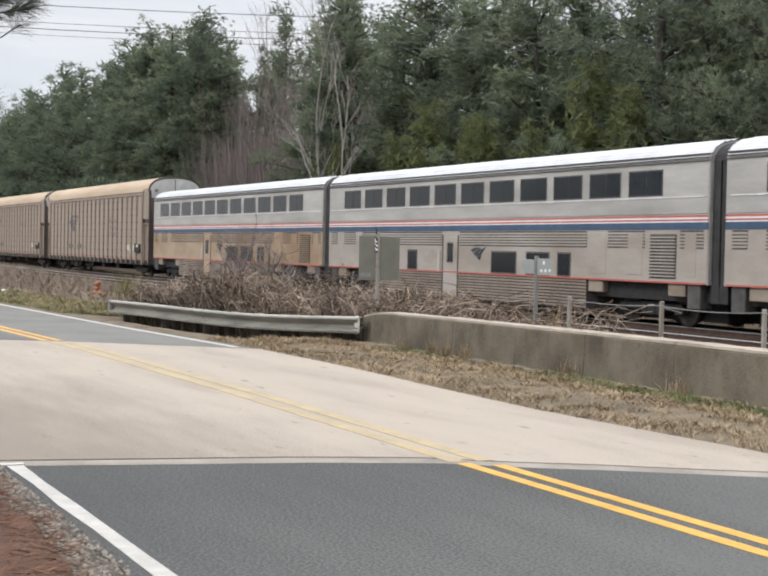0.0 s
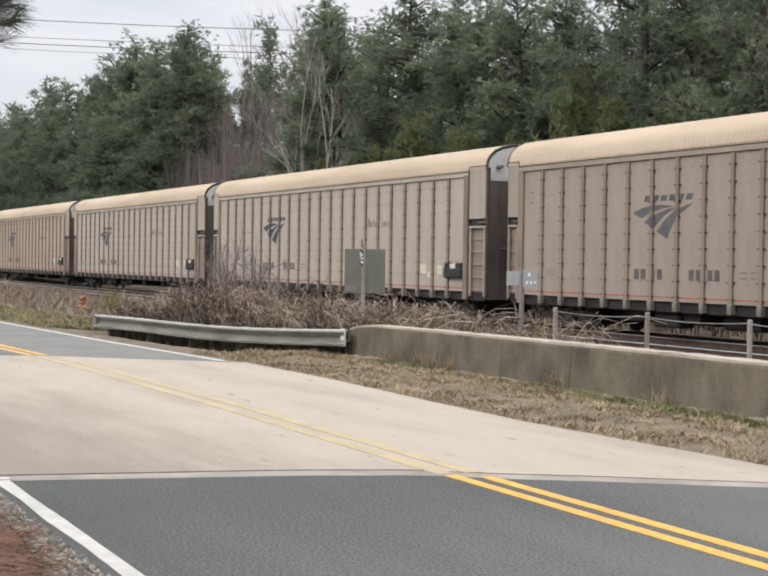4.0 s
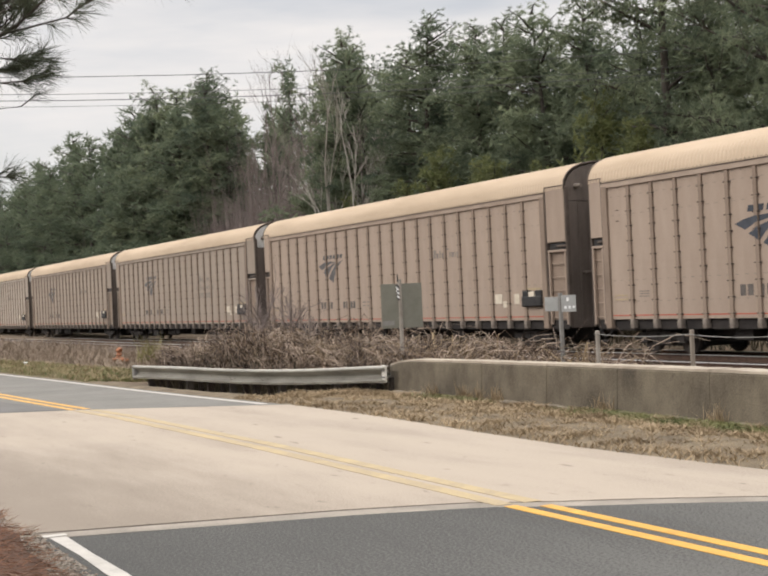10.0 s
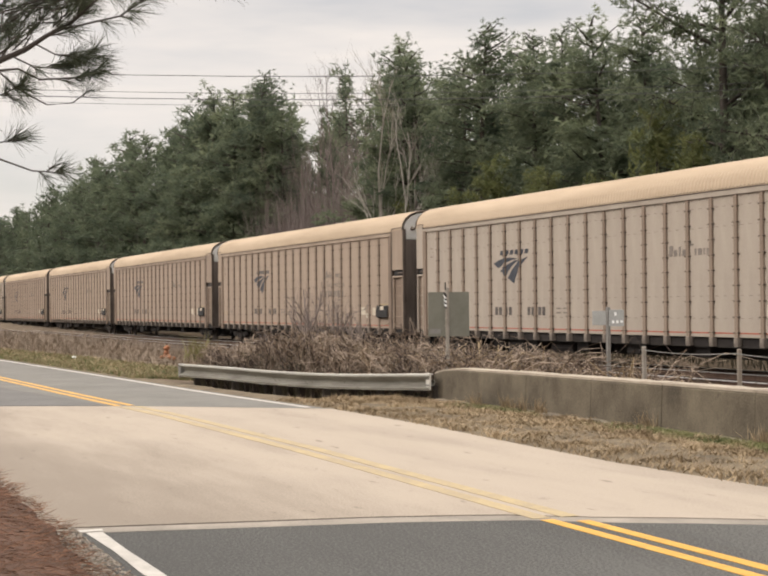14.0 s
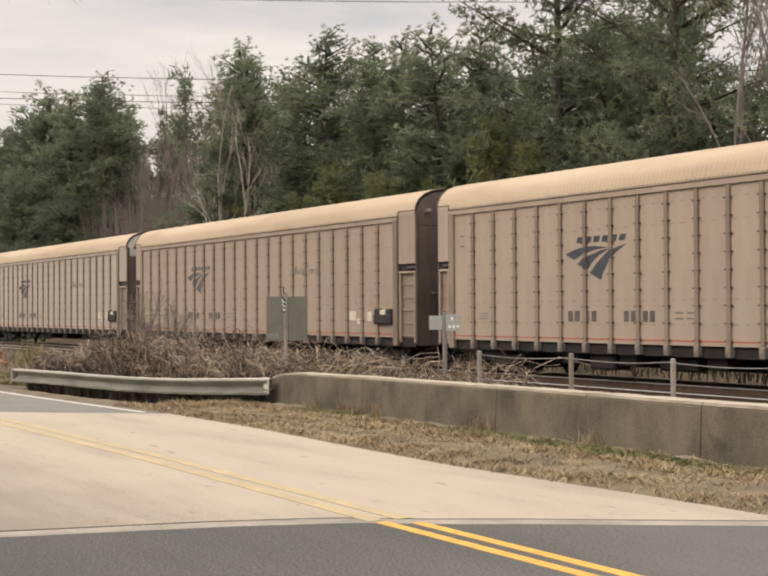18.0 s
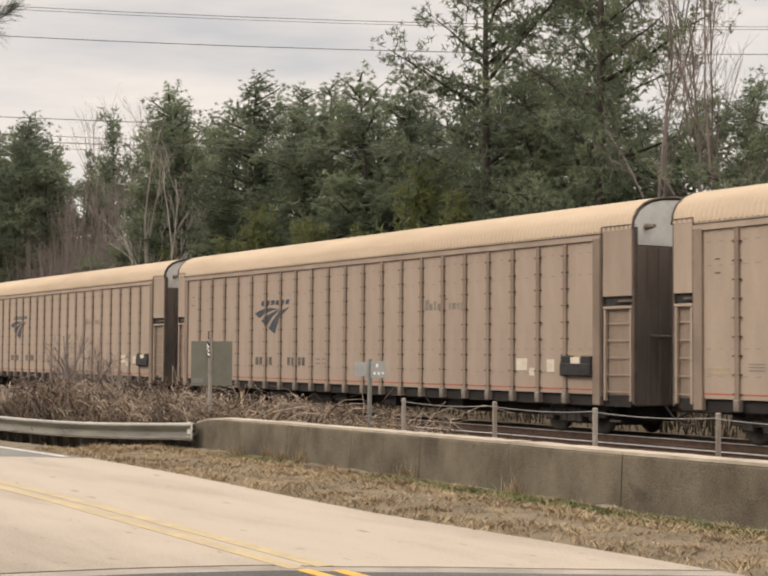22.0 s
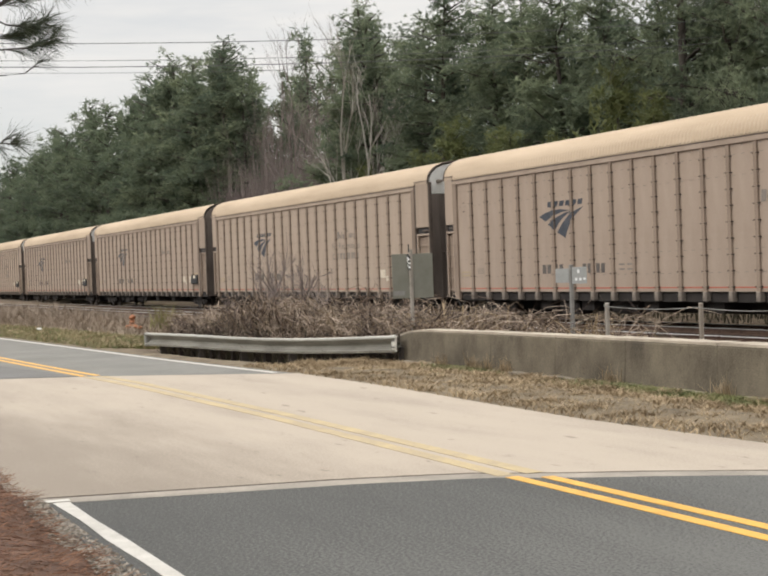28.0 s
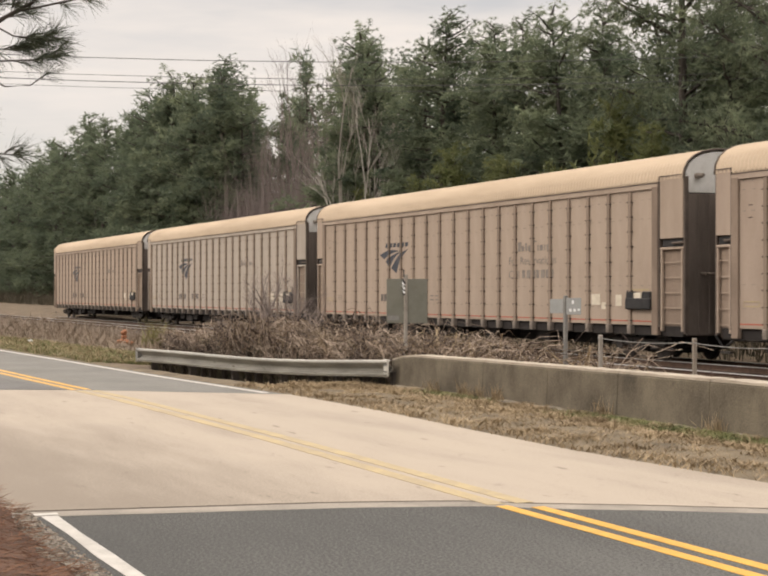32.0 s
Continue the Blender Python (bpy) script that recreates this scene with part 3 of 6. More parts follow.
wall = new("wall_roadside")
tagged(wall, "low weathered grey concrete retaining wall beside the road", "wall", kind="structure")
joints = [WALL_X0, -19.95, -18.0, -16.2, -14.15, -12.02, -9.4, -6.4, -3.4, -0.4, 2.6, 5.6, 8.6]
for n, (a, b) in enumerate(zip(joints, joints[1:])):
    a2, b2 = a + 0.006, b - 0.006
    xs = np.linspace(a2, b2, 9)
    wv, wf = [], []
    for x in xs:
        t = wall_top(x)
        if x < WALL_X0 + 0.9:
            t -= 0.09 * (1 - (x - WALL_X0) / 0.9) ** 2
        y = wall_y(x)
        wob = 0.008 * noise.noise(Vector((x * 1.3, n, 0)))
        wv += [(x, y - 0.05 + wob, -0.6), (x, y + wob, t - 0.035), (x, y + 0.02, t - 0.004), (x, y + 0.30, t), (x, y + 0.33, t - 0.03), (x, y + 0.36, -0.6)]
    for i in range(8):
        for j in range(5):
            k = 6 * i + j
            wf.append((k, k + 6, k + 7, k + 1))
    wf += [tuple(range(6)), tuple(range(len(wv) - 1, len(wv) - 7, -1))]
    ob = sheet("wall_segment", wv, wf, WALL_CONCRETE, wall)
    cv, cf = [], []
    for x in xs:
        t = wall_top(x)
        if x < WALL_X0 + 0.9:
            t -= 0.09 * (1 - (x - WALL_X0) / 0.9) ** 2
        y = wall_y(x)
        h = 0.02 + 0.012 * noise.noise(Vector((x * 4, 2, n)))
        cv += [(x, y + 0.005, t - 0.012), (x, y + 0.008, t + h), (x, y + 0.34, t + h), (x, y + 0.36, t - 0.02)]
    for i in range(8):
        for j in range(3):
            k = 4 * i + j
            cf.append((k, k + 4, k + 5, k + 1))
    cf += [(0, 1, 2, 3), (len(cv) - 1, len(cv) - 2, len(cv) - 3, len(cv) - 4)]
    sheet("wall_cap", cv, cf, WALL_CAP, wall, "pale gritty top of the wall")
fv, ff = [], []
fx = np.linspace(WALL_X0, 8, 160)
for x in fx:
    y = wall_y(x)
    h = 0.022 + 0.05 * noise.noise(Vector((x * 1.6, 5, 0)))
    w = 0.11 + 0.08 * noise.noise(Vector((x * 2.7, 9, 0)))
    fv += [(x, y - 0.05 - w, -0.05), (x, y - 0.05 - w + 0.02, max(h, 0.0)), (x, y + 0.02, h + 0.02)]
for i in range(len(fx) - 1):
    for j in range(2):
        k = 3 * i + j
        ff.append((k, k + 3, k + 4, k + 1))
sheet("wall_footing", fv, ff, FOOTING, wall, "rough pale footing along the wall")

# railway bed, ties and rails
extrude_ball = [(17.2, -0.75), (17.6, -0.60), (18.9, -0.45), (26.9, -0.45), (28.2, -0.60), (28.6, -0.75)]
bed = extrude_x("track_bed", extrude_ball, -900, 300, BALLAST)
tagged(bed, "brown ballast bed under two railway tracks", "railway", kind="structure")
for n, yc in enumerate((20.95, TRACK_Y)):
    track = thing("railway_track", "steel rails on dark wooden ties in ballast", "railway track", "railway tracks", "structure")
    for s in (-0.755, 0.755):
        y = yc + s
        prof = [(y - 0.07, RAIL_Z - 0.17), (y - 0.07, RAIL_Z - 0.155), (y - 0.012, RAIL_Z - 0.13), (y - 0.012, RAIL_Z - 0.045), (y - 0.037, RAIL_Z - 0.035), (y - 0.037, RAIL_Z - 0.006),
                (y + 0.037, RAIL_Z - 0.006), (y + 0.037, RAIL_Z - 0.035), (y + 0.012, RAIL_Z - 0.045), (y + 0.012, RAIL_Z - 0.13), (y + 0.07, RAIL_Z - 0.155), (y + 0.07, RAIL_Z - 0.17)]
        rail = extrude_x("rail", prof, -900, 300, RAIL_SIDE, track)
        extrude_x("rail_head", [(y - 0.0385, RAIL_Z - 0.020), (y - 0.0385, RAIL_Z - 0.006), (y - 0.030, RAIL_Z), (y + 0.030, RAIL_Z), (y + 0.0385, RAIL_Z - 0.006), (y + 0.0385, RAIL_Z - 0.020)], -900, 300, RAIL_TOP, rail, "shiny worn running surface")
    tie = part("tie", boxed(-0.11, 0.11, yc - 1.3, yc + 1.3, -0.62, RAIL_Z - 0.172, bevel=0.01), TIE, track)
    tie.location.x = -62
    for k in range(1, 100):
        shared("tie", tie, track, Matrix.Translation((-62 + 0.52 * k, 0, 0)))


# ---------------------------------------------------------------- train
CAR_L = 26.92
REAR = -0.08
POST_U = [1.98 + 1.117 * k for k in range(21)]


def roof_curve(u):
    """The height of the car's roof across its half width, u from 0 at the side to 1 at the middle."""
    a = u * math.pi / 2
    return -1.55 * math.cos(a) ** 0.72, 4.93 + 0.83 * math.sin(a) ** 0.85


def truck(parent, u, side_material=TRUCK_IRON, base=1.75, radius=0.42):
    t = new("truck")
    t.parent = parent
    t.location = (u, 0, 0)
    for y in (-1.05, 1.05):
        bm = bmesh.new()
        box(bm, -1.35, 1.35, y - 0.07, y + 0.07, 0.40, 0.60, 0.02)
        box(bm, -0.42, 0.42, y - 0.10, y + 0.10, 0.26, 0.66, 0.03)
        for s in (-1, 1):
            box(bm, s * base / 2 - 0.17, s * base / 2 + 0.17, y - 0.11, y + 0.11, 0.30, 0.58, 0.03)
            tube(bm, [(s * 0.2, y - 0.05, 0.30), (s * 0.2, y - 0.05, 0.60)], 0.09, 8)
        part("side_frame", bm, side_material, t)
    part("bolster", boxed(-1.25, 1.25, -0.68, 0.68, 0.22, 0.70, bevel=0.03), BLACK, t, "dark bolster and brake gear")
    wheel = None
    for s in (-1, 1):
        for y in (-0.78, 0.78):
            if wheel is None:
                bm = bmesh.new()
                tube(bm, [(0, -0.07, 0), (0, -0.05, 0), (0, 0.05, 0), (0, 0.07, 0)], [radius - 0.06, radius, radius, radius - 0.06], 20)
                wheel = part("wheel", bm, WHEEL_IRON, t)
                wheel.location = (s * base / 2, y, radius)
            else:
                shared("wheel", wheel, t, Matrix.Translation((s * base / 2, y, radius)))
    return t


def decal(name, pieces, material, parent, label, y=-1.527, depth=0.006):
    """Flat painted shapes on the near side, each a polygon of (u, z)."""
    made = None
    for poly in pieces:
        bm = bmesh.new()
        a = [bm.verts.new((u, y, z)) for u, z in poly]
        b = [bm.verts.new((u, y + depth, z)) for u, z in poly]
        bm.faces.new(a)
        bm.faces.new(b[::-1])
        for i in range(len(poly)):
            j = (i + 1) % len(poly)
            bm.faces.new((a[j], a[i], b[i], b[j]))
        bmesh.ops.recalc_face_normals(bm, faces=bm.faces)
        made = part(name, bm, material, parent, label)
    return made


def clipped(poly, u0, u1):
    """The piece of a (u, z) polygon between two uprights."""
    for edge, sign in ((u0, 1), (u1, -1)):
        out = []
        for (ua, za), (ub, zb) in zip(poly, poly[1:] + poly[:1]):
            ina, inb = sign * (ua - edge) >= 0, sign * (ub - edge) >= 0
            if ina:
                out.append((ua, za))
            if ina != inb:
                t = (edge - ua) / (ub - ua)
                out.append((edge, za + t * (zb - za)))
        poly = out
        if len(poly) < 3:
            return []
    return poly


def bar(u0, u1, z0, z1, lean=0.0):
    return [(u0, z0), (u1, z0), (u1 + lean, z1), (u0 + lean, z1)]


def dash(bm, u0, u1, z0, z1, y=-1.5225):
    """A thin painted dash on the near side."""
    bm.faces.new([bm.verts.new((u, y, z)) for u, z in ((u0, z0), (u1, z0), (u1, z1), (u0, z1))])


def ladder(parent, u0, u1, z0, z1, paint):
    """A recessed ladder: two pale stiles and thin rungs, each a piece of its own."""
    lad = new("ladder")
    lad.parent = parent
    lad["label"] = "steel side ladder"
    for u in (u0, u1):
        part("stile", boxed(u - 0.035, u + 0.035, -1.55, -1.46, z0, z1, bevel=0.008), paint, lad)
    rung = None
    for k in range(int((z1 - z0) / 0.41)):
        z = z0 + 0.22 + k * 0.41
        if rung is None:
            rung = part("rung", boxed(u0 + 0.035, u1 - 0.035, -1.53, -1.505, z - 0.009, z + 0.009), paint, lad)
        else:
            shared("rung", rung, lad, Matrix.Translation((0, 0, 0.41 * k)))
    return lad


def autorack(paint, label, arch_paint, ink):
    car = thing("autorack_car", label, "rail car", "covered car carriers of the train")
    # underframe and core
    core = [(-1.44, 0.98), (-1.44, 4.90), (-1.2, 5.3), (-0.7, 5.58), (0, 5.66), (0.7, 5.58), (1.2, 5.3), (1.44, 4.90), (1.44, 0.98)]
    extrude_x("body", core, REAR + 0.14, CAR_L - 0.14, CAR_DOOR, car, "enclosed steel body")
    bm = bmesh.new()
    box(bm, REAR + 0.2, CAR_L - 0.2, -1.44, 1.44, 0.72, 0.99)
    box(bm, 0.6, CAR_L - 0.6, -0.35, 0.35, 0.36, 0.74)
    for u in (6.5, 9.0, 12.4, 15.4, 19.0):
        box(bm, u - 0.35, u + 0.35, -1.25, 1.25, 0.44, 0.74)
    part("underframe", bm, CAR_SILL, car, "grimy dark underframe")
    part("valve_box", boxed(7.4, 8.5, -1.30, -0.75, 0.30, 0.70, bevel=0.05), CAR_SILL, car, "dark box under the floor")
    part("air_tank", tube(bmesh.new(), [(10.2, -1.0, 0.52), (11.6, -1.0, 0.52)], 0.19, 10), CAR_SILL, car, "dark brake tank under the floor")
    # side sheets and posts
    edges = [0.92] + POST_U + [25.44]
    first = None
    for n, (a, b) in enumerate(zip(edges, edges[1:])):
        if n in (0, len(edges) - 2):
            part("side_panel", boxed(a, b, -1.52, -1.47, 1.0, 4.74), paint, car)
        elif first is None:
            first = part("side_panel", boxed(0.006, 1.111, -1.52, -1.47, 1.0, 4.74), paint, car)
            first.location = (a, 0, 0)
        else:
            shared("side_panel", first, car, Matrix.Translation((a, 0, 0)))
    post = bracket = None
    for u in POST_U:
        if post is None:
            post = part("post", boxed(-0.070, 0.070, -1.574, -1.50, 0.98, 4.735, bevel=0.008), CAR_POST, car, "grimy side post")
            post.location = (u, 0, 0)
            bracket = part("bracket", boxed(-0.085, 0.085, -1.602, -1.43, 0.74, 1.0, bevel=0.02), CAR_GRIME, car)
            bracket.location = (u, 0, 0)
        else:
            shared("post", post, car, Matrix.Translation((u, 0, 0)))["label"] = "grimy side post"
            shared("bracket", bracket, car, Matrix.Translation((u, 0, 0)))
    for u, w in ((0.78, 0.14), (25.58, 0.14)):
        part("corner_post", boxed(u - w, u + w, -1.585, -1.45, 0.74, 4.80, bevel=0.012), CAR_POST, car, "broad grimy corner post")
    bm = boxed(0.92, 25.6, 1.47, 1.52, 1.0, 4.76)
    for u in POST_U:
        box(bm, u - 0.065, u + 0.065, 1.50, 1.565, 0.98, 4.77)
    part("far_side", bm, paint, car)
    bm = bmesh.new()
    for z in (4.47, 3.94, 2.09, 1.49):
        for k in range(66):
            u = 1.02 + 0.372 * k
            dash(bm, u, u + 0.15, z, z + 0.014)
    for k in range(66):
        dash(bm, 1.02 + 0.372 * k, 1.10 + 0.372 * k, 4.69, 4.715)
    tagged(part("seam", bm, GHOST, car, "riveted seam"), kind="stuff")
    bm = bmesh.new()
    for u in POST_U:
        for k in range(9):
            z = 1.12 + 0.415 * k
            box(bm, u - 0.125, u - 0.055, -1.578, -1.515, z - 0.017, z + 0.017)
            box(bm, u + 0.055, u + 0.125, -1.578, -1.515, z - 0.017, z + 0.017)
    tagged(part("bolt_pattern", bm, BOLT, car, "dark bolt heads on the posts"), kind="stuff")
    part("red_line", boxed(0.94, 25.42, -1.5245, -1.519, 1.09, 1.125), RED_LINE, car, "thin red line along the sill")
    part("top_chord", boxed(0.62, 25.72, -1.575, -1.46, 4.745, 4.885, bevel=0.01), paint, car, "pale beam over the side sheets")
    part("top_rail", boxed(0.62, 25.72, -1.585, -1.44, 4.888, 4.915), CAR_TRIM, car, "dark line under the eaves")
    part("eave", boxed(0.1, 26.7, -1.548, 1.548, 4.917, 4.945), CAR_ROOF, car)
    # corrugated roof
    n_x, n_c = 328, 6
    curve = [roof_curve(i / n_c) for i in range(n_c + 1)]
    curve = curve + [(-y, z) for y, z in curve[-2::-1]]
    verts, faces = [], []
    m = len(curve)
    for e in range(n_x + 1):
        u = REAR + (CAR_L - REAR) * e / n_x
        verts += [(u, y * (1 + 0.014 * (e % 2)), z + 0.034 * (e % 2)) for y, z in curve]
    faces = [(i * m + j, i * m + m + j, i * m + m + j + 1, i * m + j + 1) for i in range(n_x) for j in range(m - 1)]
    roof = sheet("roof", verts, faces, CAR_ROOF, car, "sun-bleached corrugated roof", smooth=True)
    across = roof.data.attributes.new("sharp_edge", "BOOLEAN", "EDGE")
    across.data.foreach_set("value", [a // m == b // m for a, b in (e.vertices for e in roof.data.edges)])
    # ends
    for right in (False, True):
        a, b = (25.80, CAR_L - 0.05) if right else (REAR + 0.05, 0.60)
        outer = CAR_L - 0.025 if right else REAR + 0.025
        part("end_panel", boxed(a, b, -1.555, -1.46, 3.36, 5.04, bevel=0.012), paint, car)
        part("end_panel_cap", boxed(a - 0.03, b + 0.03, -1.565, -1.45, 5.045, 5.07), CAR_TRIM, car, "dark cap of the end panel")
        # the darker post colour puts the ladder recess's shade on this panel
        part("end_panel", boxed(a + 0.02, b - 0.02, -1.45, -1.42, 1.0, 3.30), CAR_POST, car, "recessed lower end panel, painted darker for shade")
        part("latch_hole", boxed(a + 0.06, b - 0.10, -1.49, -1.47, 3.14, 3.34), BLACK, car, "dark latch opening")
        part("latch", boxed((a + b) / 2, b + 0.02, -1.56, -1.47, 3.20, 3.27, bevel=0.02), CAR_TRIM, car, "dark door latch")
        part("latch_bar", boxed(a, b, -1.55, -1.46, 3.06, 3.13, bevel=0.01), paint, car, "pale steel latch bar")
        ladder(car, a + 0.06, b - 0.06, 0.86, 3.05, paint)
        e = 25.76 if right else 0.615
        part("edge_post", boxed(e - 0.025, e + 0.025, -1.562, -1.44, 0.95, 5.05, bevel=0.006), CAR_TRIM, car)
        part("edge_post", boxed(outer - 0.035, outer + 0.035, -1.53, -1.40, 0.80, 5.0, bevel=0.008), CAR_TRIM, car)
        # the end: dark folding doors, a paler upper sheet under the roof's arch
        x0, x1 = (CAR_L - 0.14, CAR_L - 0.03) if right else (REAR + 0.03, REAR + 0.14)
        for y0, y1 in ((-1.40, -0.02), (0.02, 1.40)):
            part("end_door", boxed(x0, x1, y0, y1, 0.75, 4.56, bevel=0.02), CAR_DOOR, car, "rust-brown folding end door")
        face = x1 if right else x0
        step = 0.03 if right else -0.03
        for y in (-1.05, -0.70, -0.35, 0.35, 0.70, 1.05):
            part("door_fold", boxed(min(face, face + step), max(face, face + step), y - 0.03, y + 0.03, 0.80, 4.52), CAR_DOOR, car)
        arch = [(y * 0.965, z - 0.05) for y, z in curve]
        ring_pts = [(-1.42, 4.58)] + arch + [(1.42, 4.58)]
        bm = bmesh.new()
        lo = [bm.verts.new((x0, y, z)) for y, z in ring_pts]
        hi = [bm.verts.new((x1, y, z)) for y, z in ring_pts]
        bm.faces.new(lo[::-1])
        bm.faces.new(hi)
        for i in range(len(lo)):
            j = (i + 1) % len(lo)
            bm.faces.new((lo[i], lo[j], hi[j], hi[i]))
        bmesh.ops.recalc_face_normals(bm, faces=bm.faces)
        part("end_arch", bm, arch_paint, car, "upper end sheet under the roof's arch")
        part("arch_seam", boxed(min(face, face + step * 0.4), max(face, face + step * 0.4), -0.02, 0.02, 4.60, 5.66), CAR_TRIM, car)
        bm = bmesh.new()
        rim = [(y * 1.012, z + 0.012) for y, z in curve]
        xr = CAR_L - 0.01 if right else REAR + 0.01
        tube(bm, [(xr, y, z) for y, z in rim], 0.028, 6)
        part("roof_rim", bm, CAR_TRIM, car, "dark roof edge")
        out = 0.34 if right else -0.34
        part("grab_bar", tube(bmesh.new(), [(face, -1.12, 5.02), (face + out * 0.9, -1.12, 5.02)], [0.085, 0.05], 10), CAR_GRIME, car, "grey pipe end")
        part("grab_bar", tube(bmesh.new(), [(face, -0.95, 2.42), (face + out * 0.5, -0.95, 2.40), (face + out * 0.5, -0.45, 2.40)], 0.045, 8), CAR_TRIM, car)
    part("coupler", boxed(CAR_L - 0.3, CAR_L + 0.72, -0.13, 0.13, 0.60, 0.90, bevel=0.03), TRUCK_IRON, car)
    part("coupler", boxed(REAR - 0.62, 0.3, -0.13, 0.13, 0.60, 0.90, bevel=0.03), TRUCK_IRON, car)
    part("air_hose", tube(bmesh.new(), [(CAR_L - 0.1, -0.5, 0.80), (CAR_L + 0.3, -0.5, 0.42), (CAR_L + 0.72, -0.5, 0.62)], 0.035, 6), BLACK, car)
    # fittings and painted marks
    bm = boxed(24.22, 25.44, -1.66, -1.50, 1.43, 1.76, bevel=0.03)
    box(bm, 24.25, 24.62, -1.64, -1.50, 1.74, 1.93, 0.02)
    box(bm, 25.05, 25.42, -1.64, -1.50, 1.74, 1.93, 0.02)
    part("brake_box", bm, BLACK, car, "dark brake gear box")
    part("placard", boxed(24.66, 25.02, -1.645, -1.51, 1.70, 1.90), PLACARD, car, "pale placard")
    part("warning_strip", boxed(24.40, 25.25, -1.53, -1.521, 1.955, 2.005), YELLOW_WORN, car, "thin yellow strip")
    part("placard", boxed(22.25, 22.72, -1.528, -1.519, 1.55, 1.86), PLACARD, car, "pale placard")
    part("placard", boxed(22.80, 23.02, -1.528, -1.519, 1.42, 1.62), PLACARD, car, "small pale placard")
    part("placard", boxed(23.55, 23.86, -1.528, -1.519, 1.52, 1.84), PLACARD, car, "pale placard")
    decal("label_frame", [bar(1.08, 1.72, 1.66, 1.69), bar(1.08, 1.72, 1.54, 1.57), bar(1.08, 1.11, 1.57, 1.66), bar(1.69, 1.72, 1.57, 1.66)], YELLOW_WORN, car, "faded yellow label frame")
    decal("data_bar", [bar(2.30, 2.78, 1.62 + 0.07 * k, 1.645 + 0.07 * k) for k in range(3)], GHOST, car, "small dark data lines")
    decal("data_bar", [bar(1.28, 1.44, 4.07, 4.10), bar(1.28, 1.44, 3.76, 3.79)], BOLT, car, "small dark clips")
    part("step", boxed(26.0, 26.4, -1.5, -1.4, 0.35, 0.40), TRUCK_IRON, car)
    part("step", boxed(0.1, 0.5, -1.5, -1.4, 0.35, 0.40), TRUCK_IRON, car)
    blades = [
        [(6.68, 3.35), (7.07, 3.19), (7.48, 3.34), (8.06, 3.44), (8.57, 3.47), (7.98, 3.535), (7.40, 3.51), (7.02, 3.45)],
        [(7.19, 3.09), (7.64, 2.91), (7.85, 3.09), (8.08, 3.24), (8.39, 3.37), (8.74, 3.455), (8.23, 3.41), (7.68, 3.28)],
        [(7.76, 2.83), (8.25, 2.64), (8.35, 2.84), (8.52, 3.06), (8.82, 3.30), (9.33, 3.55), (8.87, 3.455), (8.50, 3.35), (8.11, 3.12)]]
    decal("emblem_blade", blades, ink, car, "dark blue blade of the arrow emblem")
    on_posts = [clipped(poly, u - 0.066, u + 0.066) for poly in blades for u in POST_U[3:8]]
    decal("emblem_blade", [poly for poly in on_posts if len(poly) > 2], ink, car, "dark blue blade of the arrow emblem", -1.5775)
    decal("emblem_bar", [bar(7.18 + 0.365 * k, 7.43 + 0.365 * k, 3.63, 3.79, 0.06) for k in range(6)], ink, car, "row of small dark bars over the emblem")
    decal("number_bar", [bar(6.78 + u, 7.0 + u, 1.56, 1.84) for u in (0.0, 0.30, 0.72, 1.04)], INK_FADED, car, "dark bars of the car's number")
    decal("number_bar", [bar(9.20 + u, 9.40 + u, 1.56, 1.84) for u in (0.0, 0.29, 0.76, 1.04)], INK_FADED, car, "dark bars of the car's number")
    decal("data_bar", [bar(11.2 + 0.45 * (k % 2), 11.5 + 0.45 * (k % 2), 1.62 + 0.14 * (k // 2), 1.67 + 0.14 * (k // 2)) for k in range(4)], GHOST, car, "small dark data lines")
    decal("name_bar", [bar(17.75, 17.95, 3.22, 3.52, 0.05), bar(18.02, 18.18, 3.22, 3.40), bar(18.26, 18.36, 3.22, 3.48), bar(18.44, 18.60, 3.22, 3.40), bar(18.74, 18.82, 3.22, 3.52), bar(18.66, 18.98, 3.49, 3.54), bar(19.04, 19.12, 3.22, 3.40), bar(19.2, 19.38, 3.22, 3.40), bar(19.46, 19.52, 3.22, 3.40), bar(19.6, 19.78, 3.22, 3.40)], GHOST, car, "faded bars of worn lettering")
    truck(car, 2.75)
    truck(car, 24.05)
    return car


def ring(bm, u0, u1, z0, z1, w, y0, y1):
    """A window frame in one piece: a rectangular ring of width w."""
    rows = []
    for y in (y0, y1):
        outer = [bm.verts.new(p) for p in ((u0, y, z0), (u1, y, z0), (u1, y, z1), (u0, y, z1))]
        inner = [bm.verts.new(p) for p in ((u0 + w, y, z0 + w), (u1 - w, y, z0 + w), (u1 - w, y, z1 - w), (u0 + w, y, z1 - w))]
        rows.append((outer, inner))
    (of, inf), (ob, inb) = rows
    for i in range(4):
        j = (i + 1) % 4
        bm.faces.new((of[i], of[j], inf[j], inf[i]))
        bm.faces.new((of[j], of[i], ob[i], ob[j]))
        bm.faces.new((inf[i], inf[j], inb[j], inb[i]))
    return bm


